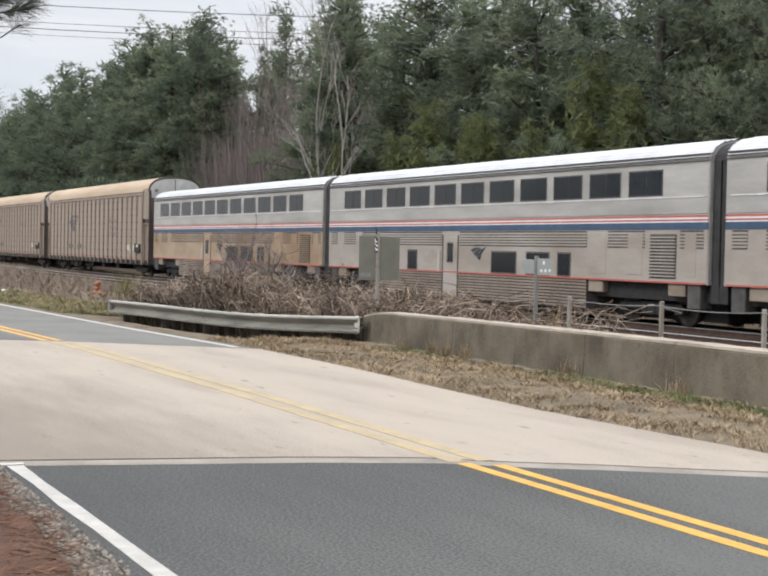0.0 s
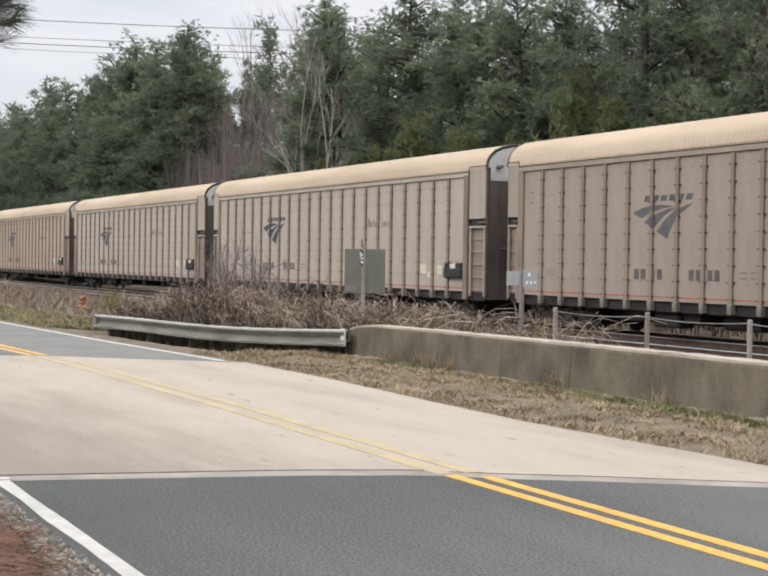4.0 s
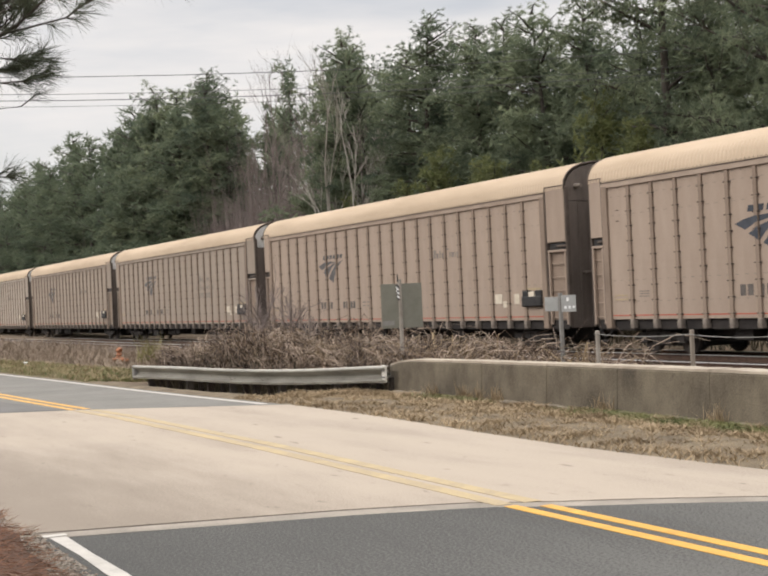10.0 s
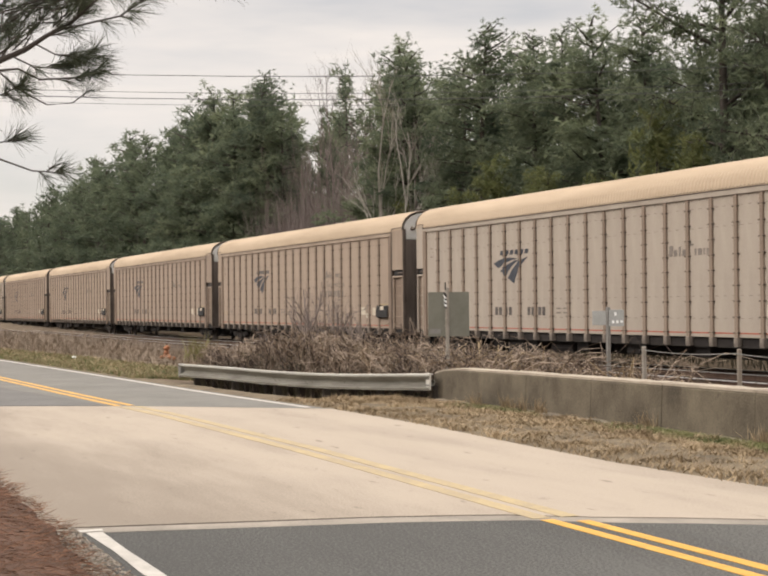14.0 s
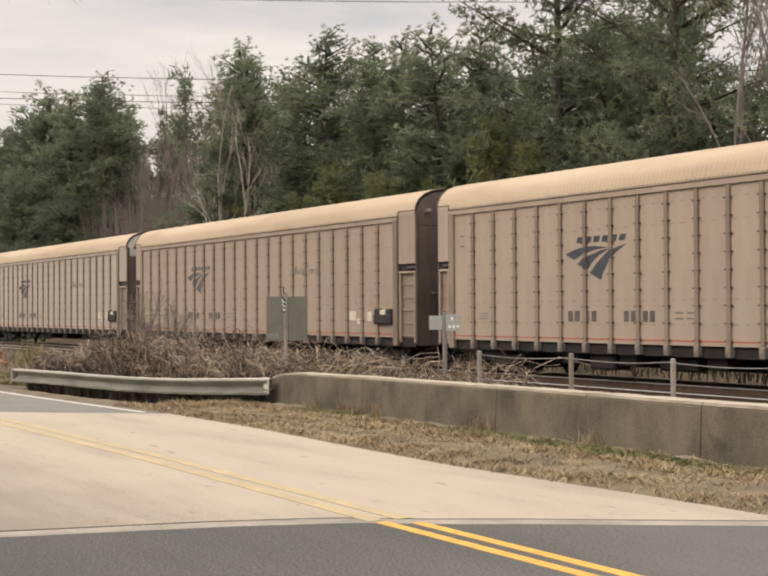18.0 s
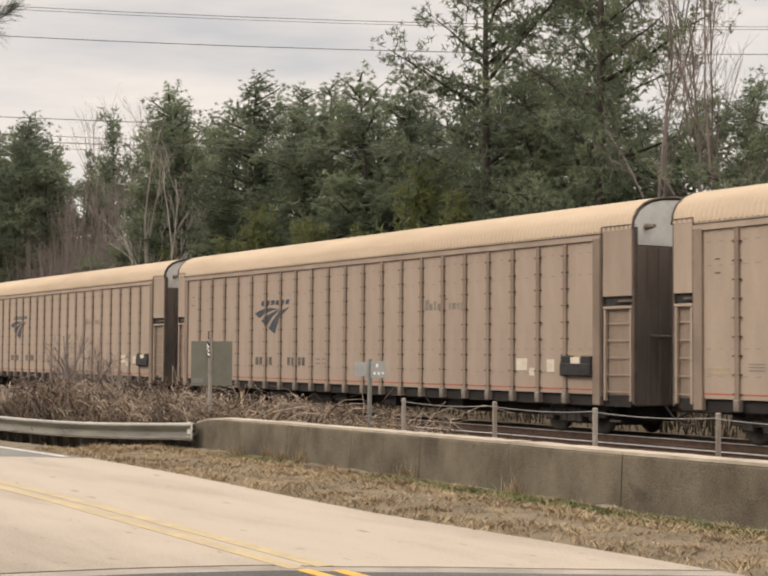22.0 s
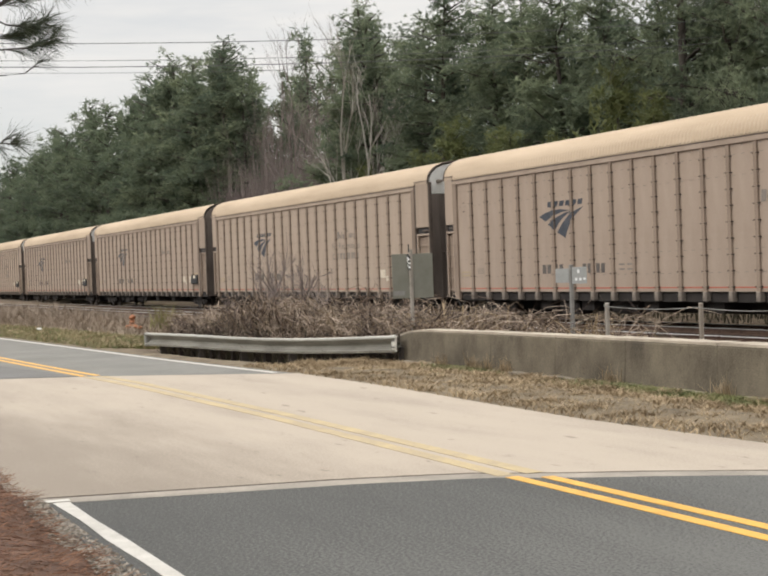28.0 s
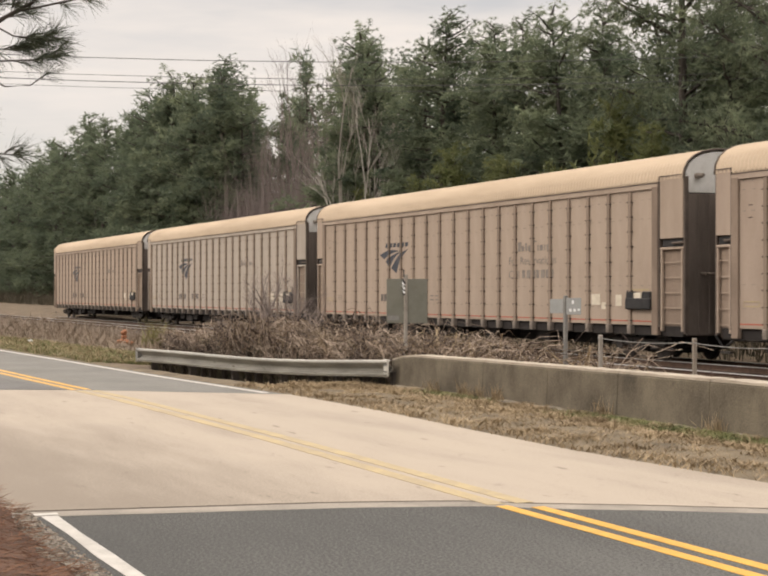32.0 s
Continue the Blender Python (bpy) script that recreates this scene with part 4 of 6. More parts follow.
def coach(car_label, dirty, lower_windows, door_u, first_u):
    """A two-level stainless passenger coach; u runs from its rear end."""
    car = thing("passenger_coach", car_label, "rail car", "two-level coaches of the train")
    L = 25.1
    side = [(-1.53, 1.16), (-1.53, 4.34), (-1.48, 4.50), (-1.36, 4.66), (-1.12, 4.79), (-0.70, 4.88), (0, 4.92)]
    prof = side + [(-y, z) for y, z in side[-2::-1]]
    extrude_x("body", prof, 0.0, L, STEEL, car, "stainless steel body shell")
    # roof skin with long ribs
    verts, faces = [], []
    pts = []
    top = side[1:] + [(-y, z) for y, z in side[-2:0:-1]]
    for (y0, z0), (y1, z1) in zip(top, top[1:]):
        for k in range(4):
            f = k / 4
            pts.append((y0 + (y1 - y0) * f, z0 + (z1 - z0) * f + (0.006 if k % 2 else 0.030)))
    bm = bmesh.new()
    for (u0, u1) in ((0.0, L),):
        a = [bm.verts.new((u0, y * 1.012, z + 0.012)) for y, z in pts]
        b = [bm.verts.new((u1, y * 1.012, z + 0.012)) for y, z in pts]
        for i in range(len(pts) - 1):
            bm.faces.new((a[i], a[i + 1], b[i + 1], b[i]))
    part("roof", bm, STEEL_ROOF, car, "pale ribbed metal roof")
    for z in (4.34, 4.42, 4.51):
        part("roof_line", boxed(0.02, L - 0.02, -1.56, -1.44, z - 0.018, z + 0.012), COACH_SHADOW, car)
    steel = STEEL_DIRTY if dirty else STEEL_DUSTY
    part("upper_band", boxed(0.04, L - 0.04, -1.55, -1.50, 3.44, 4.22), STEEL, car)
    part("belt", boxed(0.04, L - 0.04, -1.552, -1.50, 2.99, 3.40), STEEL, car)
    for z0, z1, m, lab in ((2.895, 2.945, COACH_RED, "red stripe"), (2.845, 2.895, COACH_WHITE, "white stripe"), (2.80, 2.845, COACH_RED, "red stripe"), (2.765, 2.80, COACH_WHITE, "white stripe"), (2.58, 2.765, COACH_BLUE, "dark blue stripe")):
        part("stripe", boxed(0.03, L - 0.03, -1.553, -1.51, z0, z1), m, car, lab)
    part("lower_band", boxed(0.04, L - 0.04, -1.547, -1.50, 1.18, 2.57), steel, car, "grimy lower side" if dirty else "")
    # fluted sections
    for u0, u1 in ((0.3, 0.9), (1.6, 2.7), (3.4, door_u - 0.12), (door_u + 1.17, 19.4), (20.5, 22.3), (23.9, 24.9)):
        bm = bmesh.new()
        for k in range(5):
            z = 2.12 + 0.085 * k
            box(bm, u0, u1, -1.562, -1.545, z, z + 0.05)
        part("fluting", bm, steel, car, "fluted steel strip")
        # a dark sheet paints the shade between the flutes
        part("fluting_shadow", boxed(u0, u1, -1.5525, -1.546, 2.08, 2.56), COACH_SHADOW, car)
    # upper windows
    pane = None
    for k in range(11):
        u = first_u + 1.99 * k
        w = new("window")
        w.parent = car
        w.location = (u, 0, 0)
        if pane is None:
            bm = bmesh.new()
            ring(bm, -0.04, 1.56, 3.47, 4.18, 0.037, -1.563, -1.545)
            rim = part("window_frame", bm, COACH_SHADOW, w)
            pane = part("pane", boxed(0.0, 1.52, -1.559, -1.54, 3.505, 4.145, bevel=0.0), GLASS_DARK, w, "dark tinted glass")
            rib = part("mullion", boxed(0.80, 0.83, -1.562, -1.55, 3.51, 4.14), RUBBER, w)
        else:
            shared("window_frame", rim, w)
            shared("mullion", rib, w)
            shared("pane", pane, w)["label"] = "dark tinted glass"
        part("window_sill", boxed(u - 0.10, u + 1.62, -1.572, -1.54, 3.425, 3.455), COACH_WHITE, car)
        if k % 2 == 0:
            part("window_catch", boxed(u - 0.36, u - 0.14, -1.57, -1.54, 3.40, 3.45), COACH_WHITE, car)
    part("window_sill", boxed(0.2, L - 0.2, -1.566, -1.54, 3.41, 3.44), COACH_WHITE, car)
    for u0, u1 in lower_windows:
        w = new("window")
        w.parent = car
        bm = bmesh.new()
        ring(bm, u0 - 0.05, u1 + 0.05, 1.20, 1.93, 0.05, -1.562, -1.545)
        part("window_frame", bm, COACH_SHADOW, w)
        part("pane", boxed(u0, u1, -1.558, -1.54, 1.25, 1.88), GLASS_DARK, w, "dark tinted glass")
    # door
    d = new("door")
    d.parent = car
    part("door_leaf", boxed(door_u, door_u + 1.05, -1.56, -1.50, 0.40, 2.38, bevel=0.02), steel, d, "steel boarding door")
    part("door_seal", boxed(door_u - 0.07, door_u - 0.01, -1.565, -1.49, 0.36, 2.44), COACH_SHADOW, d)
    part("door_seal", boxed(door_u + 1.06, door_u + 1.12, -1.565, -1.49, 0.36, 2.44), COACH_SHADOW, d)
    part("pane", boxed(door_u + 0.30, door_u + 0.74, -1.566, -1.54, 1.50, 2.20, bevel=0.03), GLASS_DARK, d, "dark rounded door glass")
    part("grab_rail", tube(bmesh.new(), [(door_u - 0.25, -1.60, 1.2), (door_u - 0.25, -1.60, 1.9)], 0.025, 6), COACH_WHITE, d)
    # louvred vent and hatches
    v = new("louvre")
    v.parent = car
    # the dark backing puts the shade behind the slats into its colour
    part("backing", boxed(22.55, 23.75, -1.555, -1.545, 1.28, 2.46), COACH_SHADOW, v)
    slat = None
    for k in range(13):
        if slat is None:
            slat = part("slat", boxed(22.58, 23.72, -1.59, -1.55, 1.33, 1.365), steel, v)
        else:
            shared("slat", slat, v, Matrix.Translation((0, 0, 0.086 * k)))
    for u0, u1 in ((2.75, 3.35), (19.5, 20.4), (21.5, 22.2), (24.1, 24.6)):
        part("hatch", boxed(u0, u1, -1.556, -1.54, 1.35, 2.50, bevel=0.008), steel, car, "steel hatch")
    part("red_line", boxed(0.1, L - 0.1, -1.565, -1.52, 1.165, 1.21), COACH_RED, car, "thin red line along the skirt")
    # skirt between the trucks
    # the dark skirt body paints the shade in the grooves between the grimy flutes
    skirt = part("skirt", boxed(5.0, 19.4, -1.52, 1.52, 0.30, 1.16), COACH_SHADOW, car, "grimy fluted steel skirt with grooves painted dark as shade")
    flute = part("flute", boxed(5.0, 19.4, -1.552, -1.521, 0.34, 0.395, bevel=0.008), STEEL_GRIME, skirt)
    for k in range(1, 9):
        shared("flute", flute, skirt, Matrix.Translation((0, 0, 0.092 * k)))
    part("underframe", boxed(0.2, L - 0.2, -1.30, 1.30, 0.70, 1.16), BLACK, car)
    # added black block stands in for the dark void under the floor
    part("underbody", boxed(0.3, L - 0.3, -0.62, 0.62, 0.16, 0.70), BLACK, car)
    for u in (0.25, 24.2):
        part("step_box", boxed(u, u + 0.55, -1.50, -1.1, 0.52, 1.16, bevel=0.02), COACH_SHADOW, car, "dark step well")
    for u in (0.95, 4.2, 19.45, 23.35):
        part("skirt_end", boxed(u, u + 0.75, -1.50, -1.3, 0.82, 1.165, bevel=0.02), STEEL_GRIME, car)
    # end bellows
    arch = [(y * 0.93, z - 0.02) for y, z in prof]
    for x0, x1 in ((-0.36, 0.02), (L - 0.02, L + 0.36)):
        extrude_x("bellows", [(y, z) for y, z in [(-1.42, 0.7)] + arch + [(1.42, 0.7)]], x0, x1, RUBBER, car, "black rubber end bellows")
    mark = [
        [(0.0, 0.71), (0.39, 0.55), (0.80, 0.70), (1.38, 0.80), (1.89, 0.83), (1.30, 0.895), (0.72, 0.87)],
        [(0.51, 0.45), (0.96, 0.27), (1.40, 0.60), (1.71, 0.73), (2.06, 0.815), (1.55, 0.77), (1.0, 0.64)],
        [(1.08, 0.19), (1.57, 0.0), (1.84, 0.42), (2.14, 0.66), (2.65, 0.91), (2.19, 0.815), (1.82, 0.71), (1.43, 0.48)]]
    decal("emblem_blade", [[(door_u + 2.0 + 0.40 * u, 1.62 + 0.46 * z) for u, z in poly] for poly in mark], NAVY, car, "small dark arrow emblem", -1.566, 0.02)
    decal("emblem_bar", [bar(door_u + 2.2 + 0.13 * k, door_u + 2.29 + 0.13 * k, 2.09, 2.13) for k in range(6)], NAVY, car, "row of small dark bars", -1.566, 0.02)
    truck(car, 2.95, BLACK, 2.6, 0.46)
    truck(car, 22.05, BLACK, 2.6, 0.46)
    return car


# how far the first car carrier's front end has come by each second
ADVANCE = [(0, -82.6), (1, -58.15), (2, -33.92), (3, -9.05), (6, 62.66), (7, 87.0), (8, 112.05), (9, 135.70), (10, 160.0), (11, 183.52), (12, 207.96), (13, 233.32),
           (14, 256.95), (17, 330.55), (18, 356.07), (19, 380.0), (20, 405.47), (21, 430.25), (22, 455.07), (23, 479.84), (24, 503.63), (25, 529.37), (26, 554.22), (29, 628.27), (30, 654.26), (31, 679.22), (32, 704.2)]


LETTERS = {}


def lettering(words, car, u, z, size, width):
    """Painted words on the near side of a car, built once and shared."""
    if words not in LETTERS:
        cu = bpy.data.curves.new("lettering", "FONT")
        cu.body, cu.size, cu.extrude = words, size, 0.002
        ob = new("lettering", cu)
        bpy.context.view_layer.update()
        me = bpy.data.meshes.new_from_object(ob.evaluated_get(bpy.context.evaluated_depsgraph_get()))
        bpy.data.objects.remove(ob)
        me.materials.clear()
        me.materials.append(GHOST)
        LETTERS[words] = me, max(v.co.x for v in me.vertices)
    me, wide = LETTERS[words]
    ob = new("lettering", me)
    ob.parent = car
    ob["label"] = "faded dark lettering"
    ob.matrix_basis = Matrix.Translation((u, -1.5255, z)) @ Matrix.Rotation(radians(90), 4, "X") @ Matrix.Diagonal((width / wide, 1, 1, 1))


PAINTS = {
    "tan": (CAR_TAN, "weathered tan steel car carrier with a bleached roof", CAR_WHITE, NAVY),
    "grey": (CAR_GREY, "greyish faded car carrier with dirty side posts", CAR_WHITE, NAVY),
    "rust": (CAR_PINK, "beige weathered car carrier with brown end sheets", CAR_DOOR, NAVY_FADED),
    "dim": (CAR_DIM, "dull grey-brown car carrier with a bleached roof", CAR_WHITE, NAVY_FADED),
    "pink": (CAR_PINK, "pinkish beige weathered car carrier with dark sills", CAR_WHITE, NAVY)}
bases = {key: autorack(*value) for key, value in PAINTS.items()}
first_use = set()
TRAIN = []
for n in range(29):
    tone = "grey" if n in (2, 3, 10, 15, 20, 27) else "rust" if n in (7, 14, 24) else "dim" if n in (0, 1, 5, 8, 9) else "pink" if n in (6, 12, 17, 22, 25) else "tan"
    if tone in first_use:
        car = copy_thing(bases[tone], Matrix())
    else:
        first_use.add(tone)
        car = bases[tone]
    TRAIN.append((car, -27.11 - PITCH * n))
for n in (0, 8, 11, 16, 19, 23, 26):
    car = TRAIN[n][0]
    lettering("For Reservations", car, 17.15, 2.80, 0.36, 3.05)
    lettering("Call", car, 17.15, 2.36, 0.36, 0.72)
    for z0, u0, u1 in ((2.36, 18.05, 20.3),):
        decal("name_bar", [bar(u0 + k * 0.3, u0 + k * 0.3 + (0.24 if k % 3 else 0.18), z0, z0 + 0.26) for k in range(int((u1 - u0) / 0.3))], GHOST, car, "faded bars of worn lettering")
TRAIN.append((coach("grimy stainless two-level coach behind the car carriers", True, [(12.9, 14.4), (15.0, 16.6), (17.3, 18.1)], 9.3, 1.40), 0.88))
TRAIN.append((coach("stainless two-level coach with red and blue stripes", False, [(7.5, 8.2), (13.76, 15.3), (16.0, 17.3), (17.85, 18.5)], 10.3, 1.62), 26.66))
TRAIN.append((coach("stainless two-level coach with dark upper windows", False, [(7.5, 8.2), (13.76, 15.3), (16.0, 17.3)], 10.3, 1.62), 52.42))


def motions():
    """The whole train rolls along its track."""
    for car, offset in TRAIN:
        walk(car, [(t, pose(far + offset, TRACK_Y, RAIL_Z)) for t, far in ADVANCE])


# ---------------------------------------------------------------- trees
rng = np.random.default_rng(7)


def limb_tube(out_v, out_f, path, r0, r1, sides=5):
    """Adds a tapered limb along a path to lists of corners and faces."""
    base = len(out_v)
    n = len(path)
    for i, p in enumerate(path):
        d = path[min(i + 1, n - 1)] - path[max(i - 1, 0)]
        d = d / (np.linalg.norm(d) + 1e-9)
        a = np.cross(d, (0.3, 0.9, 0.2))
        a /= np.linalg.norm(a) + 1e-9
        b = np.cross(d, a)
        r = r0 + (r1 - r0) * i / (n - 1)
        for k in range(sides):
            t = 2 * math.pi * k / sides
            out_v.append(p + r * (math.cos(t) * a + math.sin(t) * b))
    for i in range(n - 1):
        for k in range(sides):
            q = base + i * sides
            out_f.append((q + k, q + (k + 1) % sides, q + sides + (k + 1) % sides, q + sides + k))


def tufts(centres, ways, blades, length, width):
    """Needle tufts as arrays of corners and triangles: each a spray of thin blades about its way."""
    n = len(centres)
    d = rng.normal(size=(n, blades, 3))
    d /= np.linalg.norm(d, axis=2, keepdims=True)
    d = d * 0.95 + ways[:, None, :] * 0.30
    d /= np.linalg.norm(d, axis=2, keepdims=True)
    s = np.cross(d, rng.normal(size=(n, blades, 3)))
    s /= np.linalg.norm(s, axis=2, keepdims=True) + 1e-9
    ln = length * rng.uniform(0.65, 1.25, (n, blades, 1))
    root = centres[:, None, :] + d * ln * 0.05
    v = np.stack([root + s * width * 0.5, root - s * width * 0.5, root + d * ln], 2).reshape(-1, 3)
    return v, np.arange(n * blades * 3).reshape(-1, 3)


def pine(name, height, width, bare, seed, n_tufts, material=NEEDLE, blades=7, size=0.42, open_crown=0.0, limbs_per_m=3.6):
    """A loblolly pine: trunk, whorls of limbs and a crown of needle tufts with gaps."""
    global rng
    rng = np.random.default_rng(seed)
    tree = thing(name, "tall green pine with an uneven crown", "tree", "pines behind the railway")
    tv, tf = [], []
    lean = rng.normal(size=2) * 0.012 * height
    def axis(f):
        return np.array([lean[0] * f * f + 0.12 * math.sin(5 * f + seed), lean[1] * f * f, height * f])
    limb_tube(tv, tf, [axis(f) for f in np.linspace(-0.02, 0.97, 9)], 0.012 * height + 0.02, 0.02, 7)
    centres, ways = [], []
    n_limbs = int(height * (limbs_per_m if n_tufts > 1000 else 1.8))
    weight = []
    limbs = []
    for i in range(n_limbs):
        f = bare + (1 - bare) * (i + rng.uniform(0, 1)) / n_limbs
        g = (f - bare) / (1 - bare)
        reach = width * (max(1.03 - g, 0.03) ** (0.34 if open_crown else 0.56)) * (0.62 + 0.38 * min(3.5 * g, 1.0)) * 1.25 * rng.uniform(0.5, 1.15)
        a = rng.uniform(0, 2 * math.pi)
        up = (0.15 + 0.65 * g if open_crown else -0.02 + 0.75 * g * g) + rng.normal() * 0.14
        way = np.array([math.cos(a), math.sin(a), up])
        p0 = axis(f)
        path = [p0 + way * reach * s + np.array([0, 0, 0.10 * reach * s * s]) + rng.normal(size=3) * 0.05 * reach * s for s in (0, 0.35, 0.7, 1.0)]
        limb_tube(tv, tf, path, 0.05 + 0.012 * reach, 0.012, 3)
        limbs.append((path, reach, g))
        weight.append(reach ** 1.3)
    weight = np.array(weight) / sum(weight)
    counts = rng.multinomial(n_tufts, weight)
    for (path, reach, g), c in zip(limbs, counts):
        clumps = max(2, int(reach * (5.5 if open_crown else 2.6)))
        spots = []
        for _ in range(clumps):
            s = rng.uniform(0.10 if g > 0.8 or open_crown else 0.30, 1.05) ** 0.7
            k = min(int(s * 3), 2)
            h = s * 3 - k
            p = path[k] * (1 - h) + path[k + 1] * h
            spots.append(p + rng.normal(size=3) * np.array([0.22, 0.22, 0.12 + 0.14 * (open_crown > 0)]) * min(max(reach, 1.2), 2.2) * (0.60 + 0.35 * open_crown))
            if open_crown:
                limb_tube(tv, tf, [p, (p + spots[-1]) / 2 + rng.normal(size=3) * 0.05, spots[-1]], 0.022, 0.008, 3)
        for _ in range(c):
            o = spots[rng.integers(len(spots))]
            r = rng.normal(size=3) * np.array([0.20, 0.20, 0.19])
            centres.append(o + r)
            w = r * 0.8 + np.array([0, 0, 0.8])
            ways.append(w / (np.linalg.norm(w) + 1e-9))
    for _ in range(n_tufts // 18):
        centres.append(axis(rng.uniform(0.80, 0.985)) + rng.normal(size=3) * np.array([0.34, 0.34, 0.2]))
        ways.append(np.array([0, 0, 1.0]))
    v, t = tufts(np.array(centres), np.array(ways), blades, size, (0.17 if size < 0.35 else 0.20) * size)
    # the thick of the crown near the trunk
    inner, lift = [], []
    for path, reach, g in limbs:
        if g > 0.86:
            continue
        for _ in range(max(1, int((0.5 if open_crown else 1.0) * n_tufts / (3.2 * len(limbs))))):
            s = rng.uniform(0.0, 0.45 if open_crown else 0.72)
            k = min(int(s * 3), 2)
            p = path[k] + (path[k + 1] - path[k]) * (s * 3 - k)
            inner.append(p + rng.normal(size=3) * np.array([0.4, 0.4, 0.25]))
            lift.append(np.array([0, 0, 1.0]))
    v2, t2 = tufts(np.array(inner), np.array(lift), 5, 0.36, 0.11)
    v, t = np.concatenate([v, v2]), np.concatenate([t, t2 + len(v)])
    sheet("trunk", tv, tf, BARK, tree, smooth=True)
    sheet("crown", v, t, material, tree)
    return tree


def bare_tree(name, height, spread, seed, material, label, depth=4, fork=3, radius=0.10, upright=0.7):
    """A leafless tree of forking limbs."""
    r = np.random.default_rng(seed)
    tree = thing(name, label, "tree", "leafless trees")
    tv, tf, bv, bf = [], [], [], []

    def grow(p, way, length, rad, level):
        bend = r.normal(size=3) * 0.12
        path = [p]
        d = way.copy()
        for _ in range(4):
            k = 0.25 if level == 0 else 1.0
            d = d + k * (bend * 0.4 + r.normal(size=3) * 0.09) + np.array([0, 0, 0.05])
            d /= np.linalg.norm(d)
            path.append(path[-1] + d * length / 4)
        out = (tv, tf) if level == 0 else (bv, bf)
        limb_tube(*out, path, rad, rad * 0.55, 6 if level == 0 else 3)
        if level < depth:
            for _ in range(fork + (2 if level == 0 else 0)):
                s = r.uniform(0.30, 1.0)
                k = min(int(s * 4), 3)
                q = path[k] + (path[k + 1] - path[k]) * (s * 4 - k)
                a = r.normal(size=3) * spread
                w = d * upright + a + np.array([0, 0, 0.35])
                grow(q, w / np.linalg.norm(w), length * r.uniform(0.36, 0.62), rad * 0.45, level + 1)
        if level == 0:
            grow(path[-1], d, length * 0.5, rad * 0.55, 1)

    grow(np.array([0, 0, -0.2]), np.array([r.normal() * 0.05, r.normal() * 0.05, 1.0]), height * 0.68, radius, 0)
    sheet("trunk", tv, tf, material, tree, smooth=True)
    sheet("crown", bv, bf, material, tree)
    return tree


# tree line: height of the crowns along the railway
TOP_X = [-330, -240, -203, -157, -140, -123, -113, -106, -101, -95, -88, -84, -79, -74, -71, -66, -62, -58, -54, -50, -46, -42, -39, -36, -30, -20]
TOP_Z = [17, 17.4, 17.8, 20.0, 19.4, 20.0, 19.8, 17.6, 16.4, 16.6, 17.0, 17.6, 16.2, 15.8, 17.0, 15.4, 15.4, 14.8, 15.4, 15.0, 14.4, 14.0, 13.5, 13.0, 13.0, 13]
kinds = [pine("pine_tree", 16.0, 2.9, 0.14, 11, 2900, blades=15, size=0.18), pine("pine_tree", 17.0, 2.6, 0.22, 12, 2800, blades=15, size=0.18), pine("pine_tree", 15.0, 3.1, 0.10, 13, 3000, blades=15, size=0.18),
         pine("pine_tree", 18.0, 2.7, 0.26, 14, 2800, blades=15, size=0.18), pine("pine_tree", 16.5, 2.3, 0.14, 15, 2600, blades=15, size=0.18)]
tall = [16.0, 17.0, 15.0, 18.0, 16.5]
far_kinds = [pine("pine_tree", 16.0, 3.3, 0.08, 16, 1100, NEEDLE_SHADED, blades=6, size=0.42), pine("pine_tree", 17.0, 3.1, 0.10, 17, 1100, NEEDLE_SHADED, blades=6, size=0.42), pine("pine_tree", 15.5, 3.4, 0.06, 18, 1100, NEEDLE_SHADED, blades=6, size=0.42)]
far_tall = [16.0, 17.0, 15.5]
back = [pine("pine_tree", 17.0, 3.4, 0.08, 21, 950, blades=5, size=0.50), pine("pine_tree", 18.0, 3.2, 0.10, 22, 950, blades=5, size=0.50)]
placer = np.random.default_rng(3)
used = set()


def plant(kit, which, heights, x, y, h, turn, wide=1.0):
    s = h / heights[which]
    m = Matrix.LocRotScale((x, y, ground_z(x, y) - 0.1), Euler((0, 0, turn)), None)
    ob = kit[which]
    if id(ob) in used:
        ob = copy_thing(ob, m)
    else:
        used.add(id(ob))
        ob.matrix_basis = m
    ob.scale = (s * wide, s * wide, s)
    return ob


# the crowns that stand out against the sky
PEAKS = [(-239, 17.4), (-221, 17.0), (-203, 17.8), (-185, 17.6), (-170, 18.8), (-157, 20.0), (-148, 19.0), (-140, 19.2), (-131, 19.4), (-123, 20.2), (-117.5, 19.4), (-113, 20.2), (-108, 18.6),
         (-84.2, 18.4), (-79.4, 17.0), (-75.5, 16.0), (-70.9, 17.5), (-66.3, 16.0), (-62.6, 15.8), (-59.3, 15.4), (-55.6, 15.0), (-52.0, 13.6)]
for n, (px, h) in enumerate(PEAKS):
    h *= 0.925 if px > -74 else 0.95 if px > -90 else 0.97
    if px < -126:
        plant(far_kinds, n % 3, far_tall, px, 35.0 + 0.6 * math.sin(3 * n), h, 1.3 * n, 1.25)
    else:
        plant(kinds, (0, 3, 1, 4, 2)[n % 5], tall, px, 35.0 + 0.6 * math.sin(3 * n), h, 1.3 * n, 1.40)
x = -300.0
